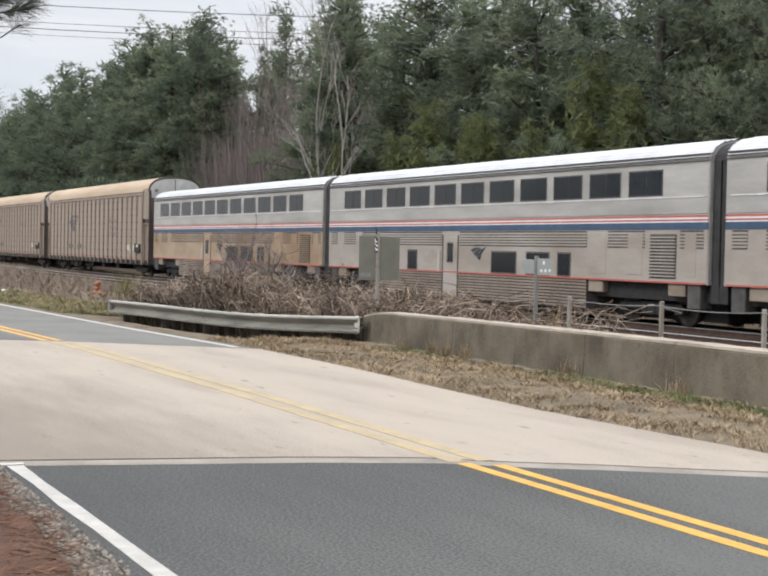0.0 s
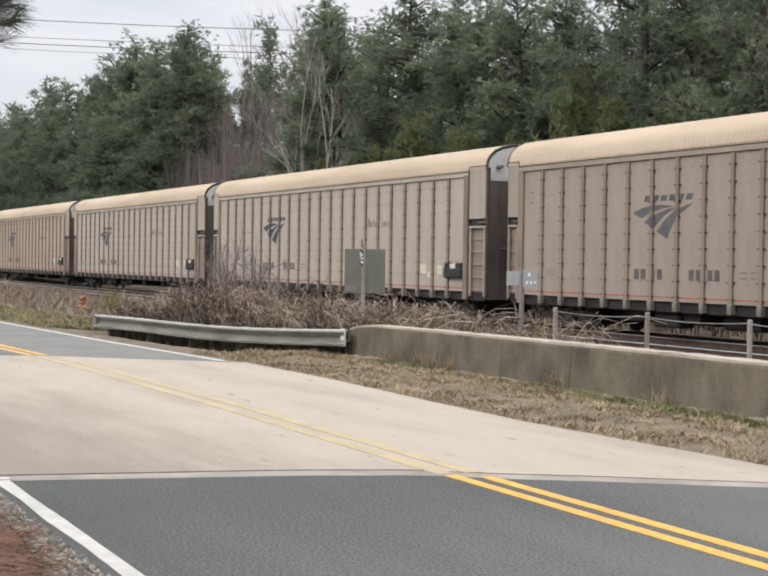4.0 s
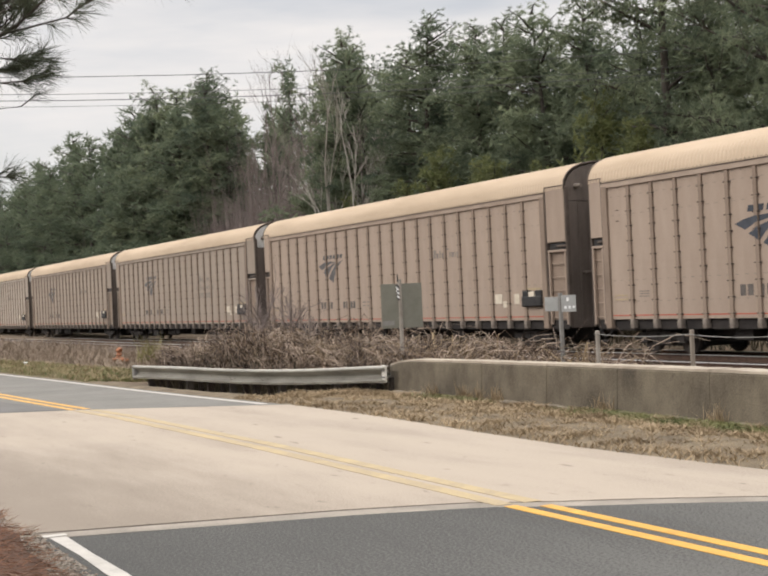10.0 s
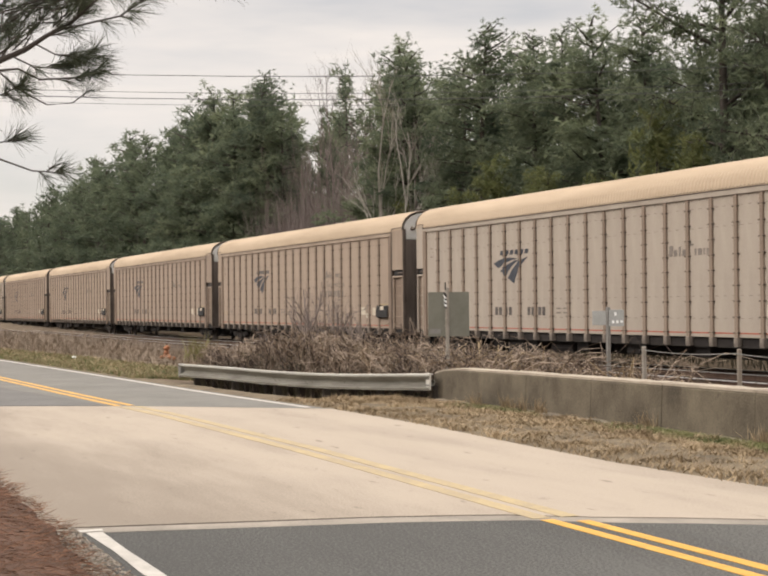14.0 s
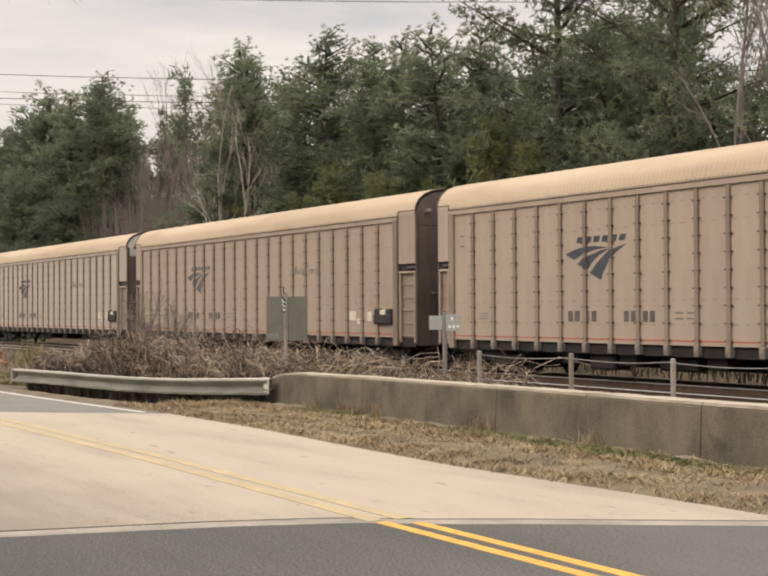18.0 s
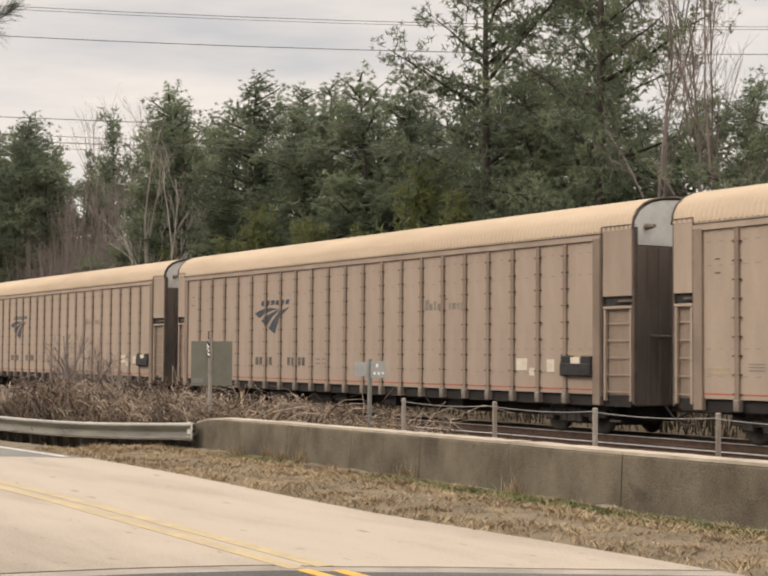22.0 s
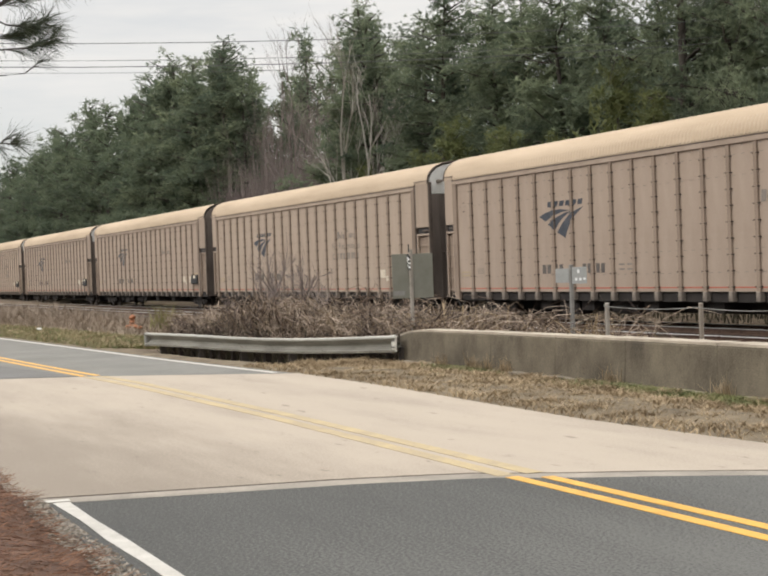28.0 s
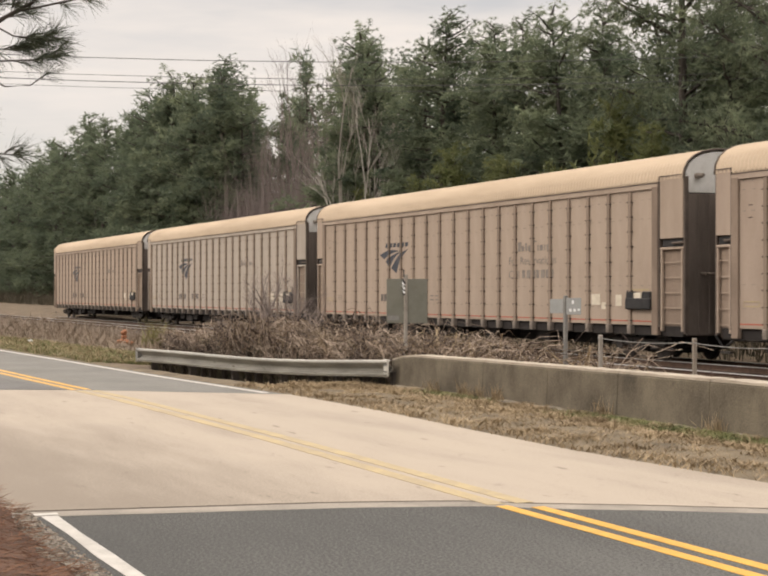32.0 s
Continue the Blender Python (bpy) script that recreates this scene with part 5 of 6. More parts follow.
while x < -45:
    if not -105 < x < -87:
        y = 33.8 + placer.uniform(-1.2, 3.6)
        h = float(np.interp(x, TOP_X, TOP_Z)) * placer.uniform(0.74, 0.94)
        if x < -112:
            plant(far_kinds, int(placer.integers(3)), far_tall, x, y, h, placer.uniform(0, 6.3), 1.35)
        else:
            plant(kinds, int(placer.integers(5)), tall, x, y, h, placer.uniform(0, 6.3), 1.45)
    x += placer.uniform(4.2, 6.4) if x > -112 else placer.uniform(3.8, 5.6) if x > -180 else placer.uniform(5, 8)
for row, y0 in enumerate((40.5, 48.0)):
    x = -340.0
    while x < -10:
        f = x * 35 / y0
        h = float(np.interp(f, TOP_X, TOP_Z)) * placer.uniform(0.78, 0.93) * (0.97 * y0 / 35.0 if f < -70 else 0.92 if row == 0 else 0.98)
        plant(back, int(placer.integers(2)), [17.0, 18.0], x, y0 + placer.uniform(-2.5, 2.5), h, placer.uniform(0, 6.3), 1.0 if f < -60 else 1.5)
        x += placer.uniform(2.8, 4.2) if f > -60 else placer.uniform(4.0, 5.8) if x > -150 else placer.uniform(10, 15)
# unseen pines added south of the road to darken the coach windows' reflections
for n in range(22):
    plant(back, n % 2, [17.0, 18.0], -140 + 8.0 * n + 1.5 * math.sin(5 * n), -38 - 3.0 * (n % 3), 15.5 + 2 * math.sin(2.7 * n), 1.9 * n, 1.2)
# two big open-crowned pines and a third whose boughs reach in from the south
big = pine("pine_tree", 23.0, 4.6, 0.12, 33, 6200, blades=10, size=0.22, open_crown=1.0, limbs_per_m=1.7)
big["label"] = "large old pine with an open crown"
big.matrix_basis = pose(-48.6, 34.2, -0.3)
ob = copy_thing(big, pose(-41.6, 34.2, -0.3, 0, 0, 130))
ob = copy_thing(big, pose(-46.0, 38.5, -0.3, 0, 0, 250))
ob.scale = (0.9, 0.9, 0.66)
ob = copy_thing(big, pose(-35.4, 35.6, -0.3, 0, 0, 305))
ob.scale = (0.6, 0.6, 0.46)
ob = copy_thing(big, pose(-28.6, 31.5, -0.3, 0, 0, 60))
ob.scale = (0.78, 0.78, 0.72)

# leafless trees: two pale ones in front, a grey thicket in the gap, more to the south
pale = bare_tree("bare_tree", 12.5, 0.30, 5, BARK_PALE, "slender leafless tree with pale bark", depth=4, fork=4, radius=0.10, upright=0.95)
pale.location = (-75.7, 31.2, -0.3)
pale2 = bare_tree("bare_tree", 11.5, 0.32, 9, BARK_PALE, "slender leafless tree with pale bark", depth=4, fork=4, radius=0.085, upright=0.9)
pale2.location = (-73.2, 31.2, -0.3)
thicket = [bare_tree("bare_tree", 15.0, 0.40, 31, BARK_GREY, "grey leafless tree with fine upright twigs", depth=4, fork=4, radius=0.09, upright=1.0),
           bare_tree("bare_tree", 12.5, 0.45, 32, BARK_GREY, "grey leafless tree with fine upright twigs", depth=4, fork=4, radius=0.08, upright=1.0)]
spots = [(-106, 35), (-103.5, 33.5), (-101, 36), (-98.5, 33.8), (-96.5, 35.5), (-94, 33.5), (-91.5, 36), (-89.5, 33.5), (-99.8, 38), (-95.2, 38.5), (-92.6, 38), (-87, 35), (-104.5, 36.5), (-97.5, 37), (-90.4, 37.2), (-107.5, 36.8), (-38.6, 34.2), (-37.0, 34.6), (-34.4, 33.0), (-32.0, 35), (-81.5, 33.5), (-76.5, 33.0)]
for n, (px, py) in enumerate(spots):
    base = thicket[n % 2]
    m = Matrix.LocRotScale((px, py, -0.2), Euler((0, 0, 1.7 * n)), None)
    s = float(placer.uniform(0.78, 1.08))
    ob = base if n < 2 else copy_thing(base, m)
    ob.matrix_basis = m
    ob.scale = (s, s, s)
young = pine("pine_sapling", 8.0, 1.25, 0.10, 41, 1000, NEEDLE_LIT, blades=10, size=0.24)
young["label"] = "young yellow-green pine at the wood's edge"
for n, (px, py, h) in enumerate([(-74.5, 31.5, 7.6), (-66.5, 31.2, 7.6), (-63.6, 31.5, 8.9), (-59.3, 31.5, 8.0), (-57.6, 31.3, 7.8), (-120, 31.5, 6.5), (-132, 31, 6.5), (-53.5, 31.3, 7.2), (-49.2, 31.5, 9.6), (-46.4, 31.2, 8.2), (-110, 31, 5)]):
    m = Matrix.LocRotScale((px, py, -0.4), Euler((0, 0, 2.1 * n)), None)
    ob = young if n == 0 else copy_thing(young, m)
    ob.matrix_basis = m
    ob.scale = (h / 8.0,) * 3


# ---------------------------------------------------------------- brush and grass
def blades(name, count, place, height, width, material, label, category, seed, lean=0.35, bend=0.5, segs=2, parent=None):
    """Thin upright strips: place(r) gives a foot (x, y, z) and a height factor."""
    r = np.random.default_rng(seed)
    verts, faces = [], []
    for _ in range(count):
        x, y, z, f = place(r)
        h = height * f * r.uniform(0.55, 1.2)
        a = r.uniform(0, 2 * math.pi)
        w = width * r.uniform(0.6, 1.3)
        sx, sy = math.cos(a) * w / 2, math.sin(a) * w / 2
        l = r.normal(size=2) * lean * h
        k = len(verts)
        verts += [(x - sx, y - sy, z), (x + sx, y + sy, z)]
        for i in range(1, segs):
            t = i / segs
            q = t * t * (1 - bend) + t * bend
            verts += [(x + l[0] * q - sx * (1 - 0.4 * t), y + l[1] * q - sy * (1 - 0.4 * t), z + h * t), (x + l[0] * q + sx * (1 - 0.4 * t), y + l[1] * q + sy * (1 - 0.4 * t), z + h * t)]
            faces.append((k + 2 * i - 2, k + 2 * i - 1, k + 2 * i + 1, k + 2 * i))
        verts.append((x + l[0], y + l[1], z + h * (1 - 0.15 * lean)))
        e = k + 2 * segs - 2
        faces.append((e, e + 1, e + 2))
    ob = sheet(name, verts, faces, material, parent)
    return tagged(ob, label, category, kind="stuff")


def on_verge(r):
    """Ragged tussocks: thicker where the noise is high, thin along the dirt strip by the road."""
    while True:
        x = r.uniform(-24.5, -5.5)
        f = r.uniform(0, 1)
        y = road_far(x) + 0.02 + (wall_y(x) - road_far(x) - 0.12) * f
        n = noise.noise(Vector((x * 2.2, y * 3.0, 0))) + 0.5 * noise.noise(Vector((x * 6, y * 7, 4)))
        if r.uniform() < min(0.25 + 2.2 * f, 1.0) * (0.55 + 0.9 * n):
            return x, y, 0.0, 0.75 + 0.9 * max(n, 0.0)


blades("verge_grass", 38000, on_verge, 0.085, 0.014, DRY_PALE, "short dry tan grass on the verge", "grass", 50, 0.9)


def green_patch(r):
    x = float(r.choice([-16.2, -14.8, -13.5, -12.6, -20.5, -10.5])) + r.normal() * 0.55
    return x, wall_y(x) - 0.12 - abs(r.normal()) * 0.18, 0.0, 1.0


blades("green_grass", 11000, green_patch, 0.075, 0.012, GREEN, "fresh green grass at the wall's foot", "grass", 51, 0.8)


def by_wall(r):
    x = float(r.choice([-19.95, -19.4, -16.4, -13.9, -20.4, -21.5])) + r.normal() * 0.12
    return x, wall_y(x) - 0.10, 0.0, r.uniform(0.5, 1.3)


blades("dead_weeds", 420, by_wall, 0.24, 0.010, DRY_PALE, "pale dead weeds against the wall", "weeds", 52, 0.3)


def left_grass(r):
    x = -34 - 30 * r.uniform(0, 1) ** 1.3
    y = road_far(x) + 0.15 + 2.2 * r.uniform(0, 1)
    return x, y, ground_z(x, y) + 0.0, 1.0


blades("roadside_grass", 15000, left_grass, 0.10, 0.02, GREEN, "low green and tan grass beside the road", "grass", 53, 0.7)
blades("roadside_dry_grass", 7000, left_grass, 0.13, 0.018, DRY_PALE, "low dry grass beside the road", "grass", 54, 0.7)


def tall_left(r):
    x = -35 - 65 * r.uniform(0, 1) ** 0.9
    y = road_far(x) + 2.3 + 8.0 * r.uniform(0, 1)
    low = 0.30 + 0.70 * min(max((-48.5 - x) / 5.0, 0.0), 1.0) if y < 13.5 else 0.8
    return x, y, ground_z(x, y), max(low + 0.7 * noise.noise(Vector((x * 0.35, y * 0.5, 0))), 0.15)


blades("tall_dry_grass", 18000, tall_left, 0.70, 0.026, DRY_SOFT, "tall brown dead grass along the railway", "grass", 55, 0.6)


def behind_wall(r):
    x = r.uniform(-30, -6)
    y = r.uniform(11.0, 17.5)
    return x, y, ground_z(x, y), 1.0 if x < -21 else 0.35


blades("dry_weeds", 9000, behind_wall, 0.42, 0.02, DRY, "low dead weeds between wall and railway", "weeds", 56, 0.4)


def beyond(r):
    x = -260 + 245 * r.uniform(0, 1) ** 0.6
    y = r.uniform(28.6, 33.5)
    return x, y, ground_z(x, y), (0.6 + 0.25 * (y - 28.6) * 0.6) * (1.0 if x < -60 else 0.5)


# the dark colour stands in for the trees' shadow on this brush
blades("wood_edge_brush", 11000, beyond, 1.4, 0.05, DRY_DARK, "dead brush along the wood's edge, coloured dark for tree shade", "brush", 57, 0.25)


def understory(r):
    x = -290 + 275 * r.uniform(0, 1) ** 0.7
    y = r.uniform(34.0, 38.5)
    return x, y, ground_z(x, y) - 0.1, 0.7 + 0.4 * noise.noise(Vector((x * 0.3, y * 0.3, 7)))


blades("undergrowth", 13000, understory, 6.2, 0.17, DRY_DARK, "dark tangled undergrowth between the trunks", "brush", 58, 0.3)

def sapling_haze(r):
    x = r.uniform(-108, -85)
    return x, r.uniform(32.8, 38.0), -0.3, 0.75 + 0.35 * noise.noise(Vector((x * 0.6, 3, 0)))


blades("sapling_thicket", 9000, sapling_haze, 11.5, 0.045, BARK_GREY, "thicket of thin grey leafless saplings", "brush", 60, 0.06, segs=3)
weed = blades("green_weed", 110, lambda r: (-42.8 + 0.16 * r.normal(), 11.6 + 0.2 * r.normal(), -0.1, 1.0), 0.95, 0.035, WEED, "yellow-green weed clump in dead grass", "weeds", 59, 0.35)


def vines(name, count, seed, material, label, height, mound, longest=1.8):
    """A heap of arching thorny canes, three-sided and thin."""
    r = np.random.default_rng(seed)
    verts, faces = [], []
    for _ in range(count):
        x, y = mound(r)
        top = height(x, y)
        z = max(ground_z(x, y), -0.1) + (0.55 * top * r.uniform() if r.uniform() < 0.55 else 0.0)
        d = r.normal(size=2)
        d /= np.linalg.norm(d)
        h = min(top * r.uniform(0.15, 1.0), top - z) * (1.0 if r.uniform() < 0.75 else -0.3)
        reach = r.uniform(0.2, 1.0) * longest
        arch = r.uniform(0.2, 1.0)
        path = []
        for t in (0, 0.3, 0.6, 0.85, 1.0):
            path.append(np.array([x + d[0] * reach * t, max(y + d[1] * reach * t, float(np.interp(x + d[0] * reach * t, [-37.5, -33.5, -33.2, -22.9, -22.8], [10.3, 9.3, 8.85, 10.6, 10.95])) + 0.12), z + h * (math.sin(math.pi * 0.5 * (t + arch * t)) if t else 0)]) + r.normal(size=3) * (0.09 if t else 0.05))
        limb_tube(verts, faces, path, r.uniform(0.006, 0.014), 0.004, 3)
    return tagged(sheet(name, verts, faces, material), label, "brush", kind="stuff")


def bramble_at(r):
    f = r.uniform(0, 1)
    x = -36.5 + 14.7 * f ** 0.85
    y0 = float(np.interp(x, [-37.5, -33.4, -23], [10.6, 8.95, 10.6])) + 0.05
    return x, y0 + abs(r.normal()) * 1.6


def bramble_top(x, y):
    return float(np.interp(x, [-38, -36, -34.4, -32.4, -31, -30, -29, -27.6, -26.4, -25.2, -24, -22.8, -21.5], [0.3, 0.45, 0.62, 0.70, 0.80, 1.12, 1.15, 0.92, 0.76, 0.76, 0.78, 0.75, 0.5]))


vines("bramble_thicket", 4600, 61, VINE, "tangled grey-brown leafless brambles behind the guardrail", bramble_top, bramble_at)
vines("dead_stalks", 1900, 62, DRY, "tangle of brown dead stalks behind the guardrail", bramble_top, bramble_at)
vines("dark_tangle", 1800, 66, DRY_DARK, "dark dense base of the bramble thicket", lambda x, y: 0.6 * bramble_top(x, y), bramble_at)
vines("pale_canes", 170, 63, DRY_PALE, "long pale dead canes in the brambles", lambda x, y: 1.1 * bramble_top(x, y), lambda r: (r.uniform(-25.0, -22.0), r.uniform(11.0, 12.6)), 1.1)


def arching_canes(count, seed):
    """Long tan canes that rise from the thicket and bow over."""
    r = np.random.default_rng(seed)
    verts, faces = [], []
    for _ in range(count):
        x = float(r.choice([-31.5, -30.0, -28.6, -27.2, -26.0, -25.2, -24.4])) + r.normal() * 0.6
        y = float(np.interp(x, [-33.4, -23], [9.3, 11.1])) + abs(r.normal()) * 0.5
        a = r.uniform(0, 2 * math.pi)
        reach, h = r.uniform(0.6, 1.5), bramble_top(x, y) * r.uniform(0.7, 1.15)
        path = []
        for t in np.linspace(0, 1, 8):
            path.append(np.array([x + math.cos(a) * reach * t, max(y + 0.6 * math.sin(a) * reach * t, y - 0.3), -0.05 + h * math.sin(math.pi * (0.08 + 0.80 * t)) * (1.05 - 0.25 * t)]) + r.normal(size=3) * 0.015)
        limb_tube(verts, faces, path, r.uniform(0.006, 0.011), 0.003, 3)
    return tagged(sheet("arching_canes", verts, faces, CANE), "long tan bramble canes bowing over the thicket", "brush", kind="stuff")


arching_canes(330, 67)
vines("cane_heap", 110, 64, DRY_PALE, "low pale canes behind the wall", lambda x, y: 0.62, lambda r: (r.uniform(-22.0, -19.9), r.uniform(11.6, 13.2)), 0.8)
shrub = bare_tree("bare_shrub", 2.3, 0.6, 71, BARK_GREY, "leafless grey shrub standing in the brambles", depth=4, fork=4, radius=0.03, upright=0.9)
shrub.location = (-29.7, 10.4, -0.1)
shrub.scale = (1.0, 1.0, 0.98)
m = Matrix.Translation((-29.0, 10.8, -0.1)) @ Matrix.Rotation(2.0, 4, "Z")
shrub2 = copy_thing(shrub, m)
shrub2.scale = (0.9, 0.9, 0.86)
for px, py, turn, s in ((-30.3, 10.5, 3.6, 0.8), (-29.4, 11.0, 5.1, 0.74), (-28.3, 10.9, 0.9, 0.66), (-31.2, 10.9, 4.4, 0.7), (-29.9, 10.8, 2.6, 0.68), (-29.3, 10.3, 1.3, 0.62), (-35.4, 11.2, 1.1, 0.5)):
    ob = copy_thing(shrub, Matrix.Translation((px, py, -0.1)) @ Matrix.Rotation(turn, 4, "Z"))
    ob.scale = (s * 1.1, s * 1.1, s)


def straw_at(r):
    x = -16 + 12 * r.uniform(0, 1)
    return x, straw_edge(x) + 0.02 - 1.3 * r.uniform(0, 1) ** 1.2, 0.02, 1.0


r = np.random.default_rng(80)
verts, faces = [], []
for _ in range(9000):
    px, py, pz, _f = straw_at(r)
    a, l = r.uniform(0, 6.3), r.uniform(0.06, 0.17)
    dx, dy = math.cos(a) * l, math.sin(a) * l
    z0 = 0.02 + 0.10 * min(max((straw_edge(px) - py) / 1.5, 0), 1) + r.uniform(0, 0.03)
    k = len(verts)
    verts += [(px, py, z0), (px - dy * 0.03, py + dx * 0.03, z0 + 0.004), (px + dx, py + dy, z0 + r.uniform(-0.01, 0.05))]
    faces.append((k, k + 1, k + 2))
tagged(sheet("pine_straw", verts, faces, STRAW), "fallen rust-brown pine needles", "pine straw", kind="stuff")


# loose stones on the shoulder
r = np.random.default_rng(81)
verts, faces = [], []
for _ in range(2000):
    px = r.uniform(-11.1, -5.5)
    py = straw_edge(px) - 0.03 + r.uniform(0, 1) * max(road_near(px) + 0.12 - straw_edge(px), 0.03)
    s = r.uniform(0.005, 0.016)
    k = len(verts)
    verts += [(px + s, py, 0.0), (px, py + s, 0.0), (px - s * 0.8, py, 0.0), (px, py - s * 1.2, 0.0), (px + 0.2 * s, py, s * 0.9)]
    faces += [(k, k + 1, k + 4), (k + 1, k + 2, k + 4), (k + 2, k + 3, k + 4), (k + 3, k, k + 4)]
tagged(sheet("shoulder_gravel", verts, faces, PEBBLE), "loose brown stones on the road shoulder", "gravel", kind="stuff")


# ---------------------------------------------------------------- roadside things
def guardrail():
    g = thing("guardrail", "dented galvanised steel guardrail before the wall", "guardrail")
    pts = [(-33.2, 8.62, 0.335), (-31.2, 8.95, 0.345), (-29.2, 9.28, 0.325), (-27.4, 9.62, 0.325), (-25.6, 9.95, 0.365), (-23.9, 10.20, 0.43), (-23.04, 10.33, 0.472)]
    px = np.array([p[0] for p in pts])
    fine = np.linspace(px[0], px[-1], 40)
    ys, zs = np.interp(fine, px, [p[1] for p in pts]), np.interp(fine, px, [p[2] for p in pts])
    zs = np.convolve(np.pad(zs, 3, mode="edge"), np.ones(7) / 7, mode="valid")
    prof = [(0.02, 0.0), (-0.07, -0.006), (-0.115, -0.026), (-0.115, -0.048), (-0.01, -0.110), (0.012, -0.150), (-0.01, -0.188), (-0.115, -0.240), (-0.115, -0.262), (-0.07, -0.278), (0.02, -0.286)]
    verts, faces = [], []
    n = len(prof)
    for x, y, z in zip(fine, ys, zs):
        verts += [(x, y + dy, z + dz) for dy, dz in prof] + [(x, y + dy + 0.008, z + dz) for dy, dz in prof[::-1]]
    for i in range(len(fine) - 1):
        for j in range(2 * n):
            a, b = i * 2 * n + j, i * 2 * n + (j + 1) % (2 * n)
            faces.append((a, b, b + 2 * n, a + 2 * n))
    faces += [tuple(range(2 * n - 1, -1, -1)), tuple(range(len(verts) - 2 * n, len(verts)))]
    sheet("beam", verts, faces, GALV, g)
    bm = boxed(-23.20, -23.02, 10.235, 10.262, 0.19, 0.475, bevel=0.008)
    # pale tubes put the highlights on the beam's edges into colour
    lip = bmesh.new()
    tube(lip, [(x, y - 0.045, z - 0.004) for x, y, z in zip(fine, ys, zs)], 0.011, 5)
    part("top_lip", lip, GALV_BRIGHT, g, "top edge painted pale as a highlight")
    low = tube(bmesh.new(), [(x, y - 0.09, z - 0.274) for x, y, z in zip(fine, ys, zs)], 0.009, 5)
    part("bottom_lip", low, GALV_BRIGHT, g, "bottom edge painted pale as a highlight")
    part("end_plate", bm, GALV_BRIGHT, g, "pale bolted end plate")
    for k in range(4):
        part("bolt", tube(bmesh.new(), [(-23.15 + 0.08 * (k % 2), 10.215, 0.27 + 0.11 * (k // 2)), (-23.15 + 0.08 * (k % 2), 10.24, 0.27 + 0.11 * (k // 2))], 0.016, 6), GALV_DULL, g)
    part("end_wing", boxed(-33.3, -33.15, 8.52, 8.64, 0.03, 0.345, bevel=0.02), GALV_DULL, g)
    for n in range(21):
        x = -32.8 + 0.48 * n
        y = float(np.interp(x, px, [p[1] for p in pts]))
        part("post", boxed(x - 0.06, x + 0.06, y + 0.08 + 0.05 * (n % 2), y + 0.22, -0.75, 0.26, bevel=0.01), TIE if n % 4 else BARK, g)
    return g


guardrail()


def under_rail(r):
    x = r.uniform(-33.0, -22.9)
    return x, float(np.interp(x, [-33.2, -22.85], [8.62, 10.38])) + 0.2 + 0.25 * r.uniform(), -0.36, 1.6


# dark blades added below the beam, their colour standing in for its shade
blades("rail_weeds", 2200, under_rail, 0.33, 0.03, DRY_DARK, "dark blades added as the shade under the guardrail", "weeds", 68, 0.25)


def sign():
    s = thing("road_sign", "square metal road sign seen from behind", "road sign", at=(-23.91, 11.0, 0))
    part("sign_post", boxed(-0.03, 0.03, -0.055, 0.0, -0.3, 1.93, bevel=0.008), POST_GREY, s, "slim grey post")
    w = Vector((0.27, 0.65)).normalized()
    bm = boxed(-0.36, 0.36, 0.005, 0.012, 1.07, 1.85, bevel=0.002)
    plate = part("sign_plate", bm, SIGN_BACK, s, "grey bare back of the sign")
    plate.rotation_euler = (0, 0, math.atan2(w.y, w.x))
    mark = part("sticker", boxed(-0.34, -0.14, 0.0, 0.004, 1.12, 1.20), GALV_DULL, plate, "small pale sticker")
    for z in (1.25, 1.66):
        part("bolt", tube(bmesh.new(), [(0, -0.075, z), (0, -0.05, z)], 0.018, 6), GALV, s)
    return s


sign()
tape = thing("marker_tag", "striped black and white tag tied to the sign post", "tag", at=(-23.91, 11.0, 0))
for k in range(7):
    z = 1.60 + 0.034 * k
    strip_ob = part("strip", boxed(-0.060, 0.050, -0.075 - 0.001 * k, -0.058, -0.016, 0.016), (INK_WHITE if k % 2 else BLACK), tape)
    strip_ob.matrix_basis = Matrix.Translation((0.008 * math.sin(2.3 * k), 0, z)) @ Matrix.Rotation(radians(38 + 9 * math.sin(1.7 * k)), 4, "Y")
part("tip", boxed(-0.012, 0.012, -0.07, -0.058, 1.88, 2.02), BLACK, tape)

small = thing("mile_marker", "small pale metal railway marker plates on a post", "sign", at=(-21.85, 13.0, 0))
part("sign_post", boxed(-0.03, 0.03, -0.03, 0.03, -0.6, 1.56, bevel=0.006), GALV_DULL, small, "dark steel post")
plate = part("sign_plate", boxed(0.02, 0.27, -0.045, -0.037, 1.24, 1.52, bevel=0.002), SIGN_PALE, small, "pale blue-grey plate")
plate.rotation_euler = (0, 0, 0.9)
decal("digit_bar", [bar(0.11, 0.15, 1.42, 1.48), bar(0.07, 0.11, 1.29, 1.34), bar(0.14, 0.18, 1.29, 1.34), bar(0.21, 0.25, 1.30, 1.34)], INK_WHITE, plate, "small white marks", -0.049, 0.003)
plate2 = part("sign_plate", boxed(-0.27, -0.02, 0.035, 0.043, 1.26, 1.50, bevel=0.002), SIGN_PALE, small, "pale blue-grey plate")
plate2.rotation_euler = (0, 0, 0.9)

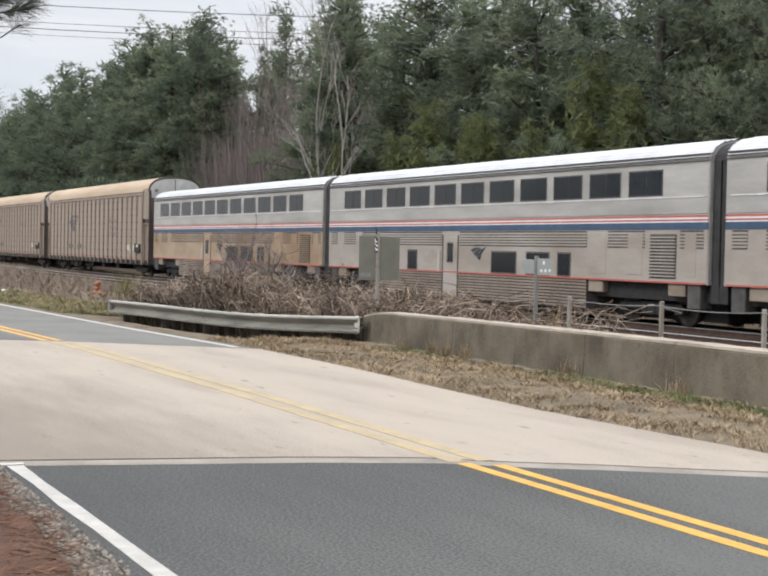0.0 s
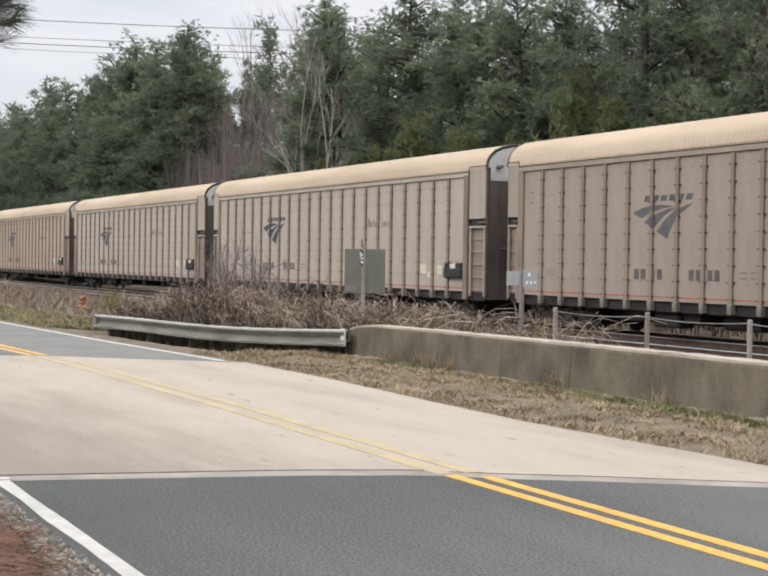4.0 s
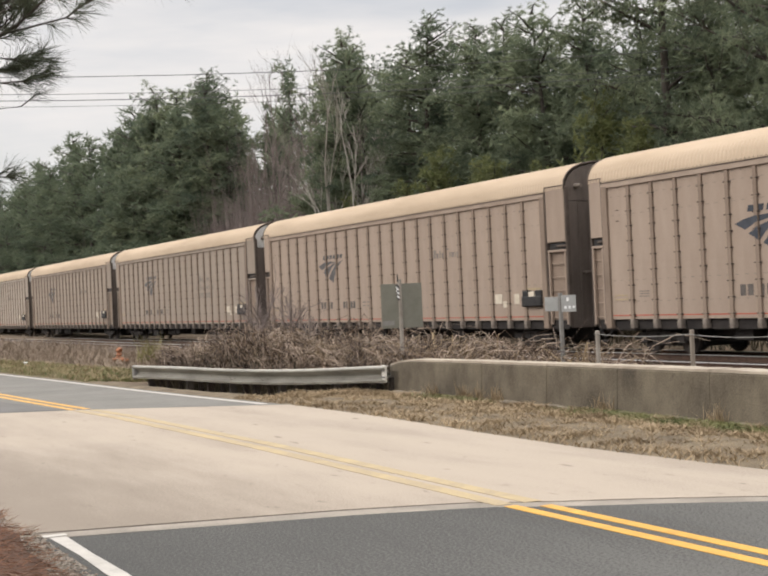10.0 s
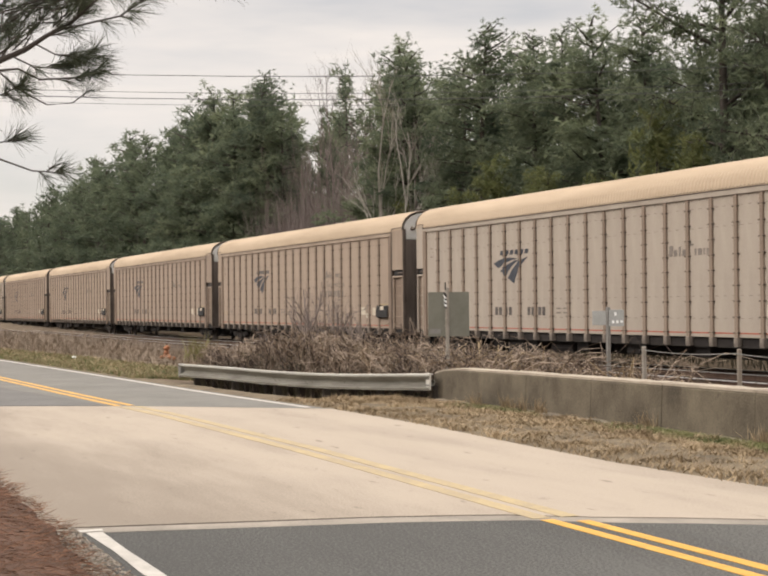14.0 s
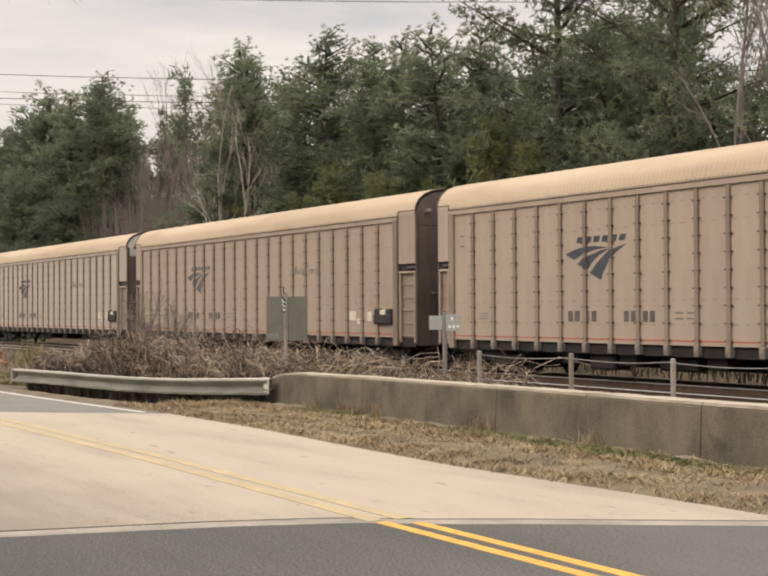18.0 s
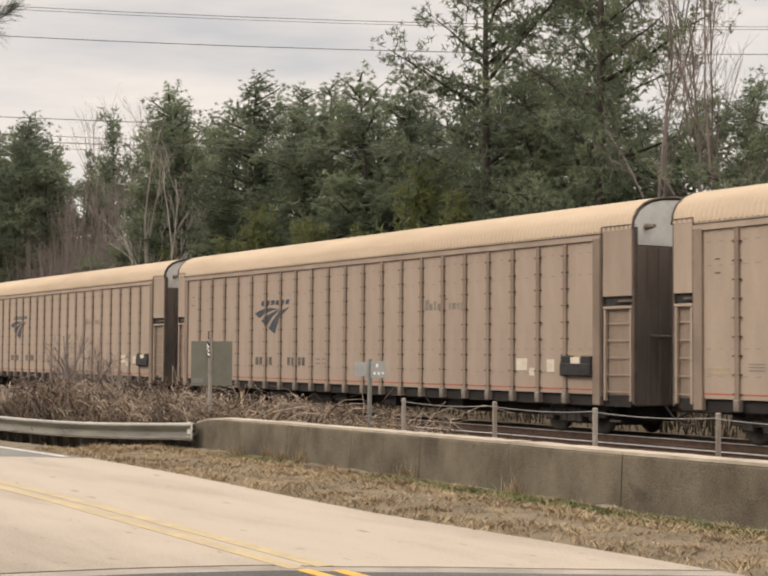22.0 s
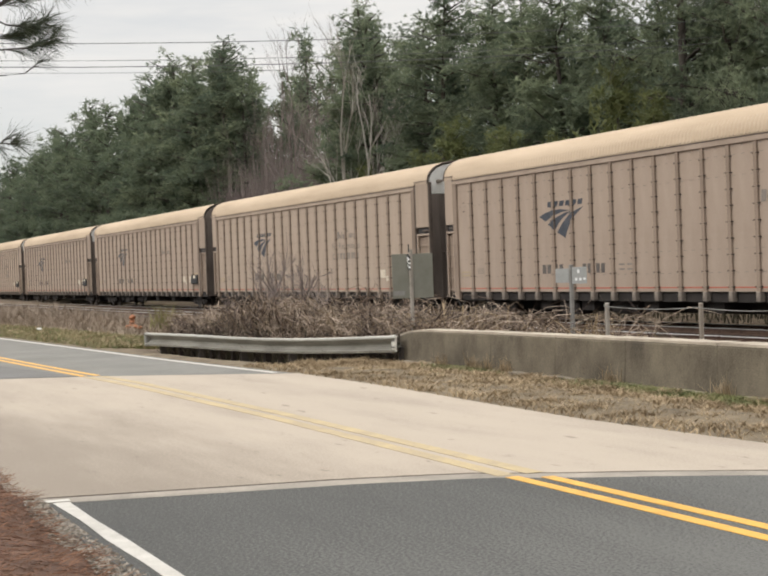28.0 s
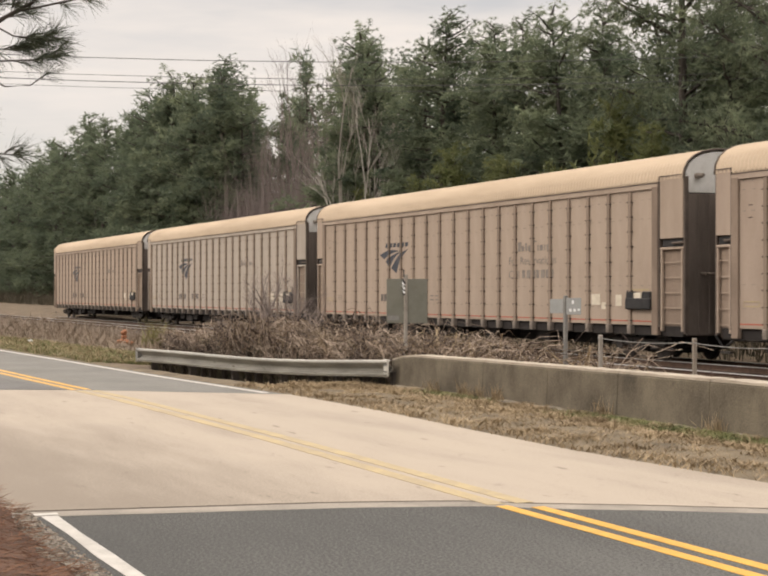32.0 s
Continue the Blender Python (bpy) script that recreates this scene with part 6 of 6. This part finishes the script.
fence = thing("cable_fence", "old posts with a slack cable behind the wall", "fence")
fx = [-18.5, -16.21, -14.12, -12.02, -9.9, -7.7, -5.4, -3.1]
for n, x in enumerate(fx):
    r0 = 0.028
    p = part("fence_post", boxed(x - r0, x + r0, 11.572, 11.628, -0.4, 1.0 + 0.015 * (n % 2), bevel=0.012), POST_GREY if n % 2 == 0 else POST_WOOD, fence)
for a, b in zip(fx, fx[1:]):
    for z, sag in ((0.955, 0.035),):
        path = [(a + (b - a) * t, 11.545, z - sag * 4 * t * (1 - t)) for t in np.linspace(0, 1, 9)]
        part("fence_cable", tube(bmesh.new(), path, 0.007, 5), GALV_DULL, fence)

debris = thing("clay_pipe", "broken orange clay pieces lying in the grass", "debris", at=(-46.7, 11.55, 0.05))
for n, (dx, dz, s) in enumerate(((0, 0.22, 0.09), (0.07, 0.36, 0.11), (-0.08, 0.08, 0.11), (0.45, 0.06, 0.09), (-0.6, 0.04, 0.08), (0.9, 0.04, 0.07))):
    bm = bmesh.new()
    bmesh.ops.create_icosphere(bm, subdivisions=2, radius=s)
    for v in bm.verts:
        v.co *= 1 + 0.55 * noise.noise(v.co * 9 + Vector((n, 0, 0)))
        v.co.z *= 0.8
    ob = part("piece", bm, ORANGE, debris)
    ob.location = (dx, 0, dz - 0.05)
litter = part("litter", boxed(-0.16, 0.14, -0.05, 0.06, 0.0, 0.07, bevel=0.02), INK_WHITE)
litter.location = (-47.4, 8.75, 0.05)
tagged(litter, "white scrap of litter in the grass", "litter")


# ---------------------------------------------------------------- power lines
def cable(p, q, sag, radius, label):
    path = [Vector(p).lerp(Vector(q), t) - Vector((0, 0, sag * 4 * t * (1 - t))) for t in np.linspace(0, 1, 25)]
    return tagged(part("power_line", tube(bmesh.new(), path, radius, 5), CABLE), label, "cable", "power lines")


# the spans cross the view square on, some fifty metres off
for rise, sag, thick in ((14.16, 2.4, 0.012), (14.05, 2.4, 0.010), (13.06, 2.4, 0.015), (10.11, 3.6, 0.014), (9.48, 3.6, 0.010), (9.25, 3.6, 0.015), (9.03, 3.6, 0.008)):
    mid, along = Vector((-51.35, 19.71, rise)), Vector((0.358, 0.934, 0))
    cable(mid - 50 * along + Vector((0, 0, sag)), mid + 50 * along + Vector((0, 0, sag)), sag, thick, "thin dark overhead power line")


# ---------------------------------------------------------------- the near pine, reaching into the picture
def near_pine():
    r = np.random.default_rng(90)
    tree = thing("roadside_pine", "long-needled pine bough hanging over the roadside", "tree", at=(0, 0, 0))
    tv, tf = [], []
    trunk = [np.array([-10.6 + 0.05 * math.sin(i), -1.6 + 0.02 * i, -0.1 + 0.9 * i]) for i in range(11)]
    limb_tube(tv, tf, trunk, 0.19, 0.07, 9)
    sheet("trunk", tv, tf, BARK, tree, smooth=True)
    lv, lf, roots, ways = [], [], [], []

    def spray(path, r0, r1):
        limb_tube(lv, lf, path, r0, r1, 5)

    def spot(y, z, back=0.0):
        return np.array([-9.74 + 0.42 * (y - 1.36) - back, y, z])

    def bough(pts, r0, tuft_from, side, back=0.0):
        """A limb through points (y, z), with side twigs and tufts past a share of its length."""
        path = [spot(y, z, back) for y, z in pts]
        spray(path, r0, 0.004)
        n = len(path) - 1
        for _ in range(side):
            s = r.uniform(tuft_from, 1.0) * n
            k = min(int(s), n - 1)
            p = path[k] + (path[k + 1] - path[k]) * (s - k)
            w = (path[k + 1] - path[k])
            w = w / np.linalg.norm(w) + r.normal(size=3) * 0.45 + np.array([0, 0.1, 0.05])
            w /= np.linalg.norm(w)
            q = p + w * r.uniform(0.03, 0.12)
            spray([p, (p + q) / 2 + r.normal(size=3) * 0.006, q], 0.005, 0.003)
            roots.append(q)
            ways.append(w)
        w = path[-1] - path[-2]
        roots.append(path[-1])
        ways.append(w / np.linalg.norm(w))

    bough([(-1.3, 2.6), (0.6, 3.0), (1.36, 3.18), (1.52, 3.25), (1.65, 3.34), (1.80, 3.43), (1.95, 3.57), (2.06, 3.66)], 0.028, 0.55, 12)
    bough([(1.65, 3.34), (1.74, 3.38), (1.91, 3.42), (2.08, 3.46), (2.23, 3.57), (2.34, 3.66)], 0.009, 0.45, 9)
    bough([(2.0, 3.62), (2.31, 3.72), (2.51, 3.70), (2.69, 3.64), (2.84, 3.75)], 0.009, 0.35, 7)
    bough([(0.9, 3.2), (1.36, 3.12), (1.48, 3.13), (1.61, 3.06), (1.80, 3.07), (1.90, 3.08)], 0.010, 0.60, 8)
    bough([(1.36, 3.12), (1.51, 2.98), (1.65, 2.90), (1.80, 2.91), (1.90, 2.99)], 0.006, 0.97, 0)
    bough([(0.9, 2.75), (1.36, 2.56), (1.56, 2.48), (1.75, 2.465)], 0.008, 0.62, 4)
    bough([(0.9, 2.80), (1.36, 2.66), (1.46, 2.68)], 0.006, 0.75, 3)
    bough([(0.9, 3.05), (1.30, 2.96), (1.41, 2.97)], 0.006, 0.75, 3)
    bough([(1.58, 3.29), (1.70, 3.22), (1.83, 3.20), (1.93, 3.24)], 0.006, 0.3, 9)
    bough([(1.45, 3.22), (1.58, 3.15), (1.70, 3.14), (1.80, 3.16)], 0.006, 0.3, 9, 0.05)
    bough([(1.36, 3.12), (1.46, 3.02), (1.52, 3.03)], 0.005, 0.4, 5)
    # the thick of the crown, above and behind
    for n in range(230):
        y = r.uniform(0.9, 2.05)
        z = 3.20 + 0.66 * (y - 1.36) + 0.03 + abs(r.normal()) * 0.26
        p = spot(y, z, r.uniform(-0.05, 0.55))
        w = np.array([r.normal() * 0.5, 0.5 + r.normal() * 0.5, 0.35 + r.normal() * 0.4])
        w /= np.linalg.norm(w)
        spray([p - w * 0.16 - np.array([0, 0.05, 0.03]), p - w * 0.08, p], 0.006, 0.003)
        roots.append(p)
        ways.append(w)
    sheet("bough", lv, lf, BARK, tree, smooth=True)
    # needles in bundles, long and thin
    roots, ways = np.array(roots), np.array(ways)
    verts, faces = [], []
    for p, w in zip(roots, ways):
        for _ in range(38):
            d = w * 0.9 + r.normal(size=3) * 0.40 + np.array([0, 0, 0.06])
            d /= np.linalg.norm(d)
            l = r.uniform(0.11, 0.20)
            s = np.cross(d, r.normal(size=3))
            s = s / (np.linalg.norm(s) + 1e-9) * 0.0013
            o = p - w * r.uniform(0, 0.07)
            k = len(verts)
            verts += [o - s, o + s, o + d * l * 0.6 + s * 0.9 - np.array([0, 0, 0.004]), o + d * l * 0.6 - s * 0.9 - np.array([0, 0, 0.004]), o + d * l - np.array([0, 0, 0.018])]
            faces += [(k, k + 1, k + 2, k + 3), (k + 3, k + 2, k + 4)]
    sheet("crown", verts, faces, NEEDLE_NEAR, tree)


near_pine()

motions()
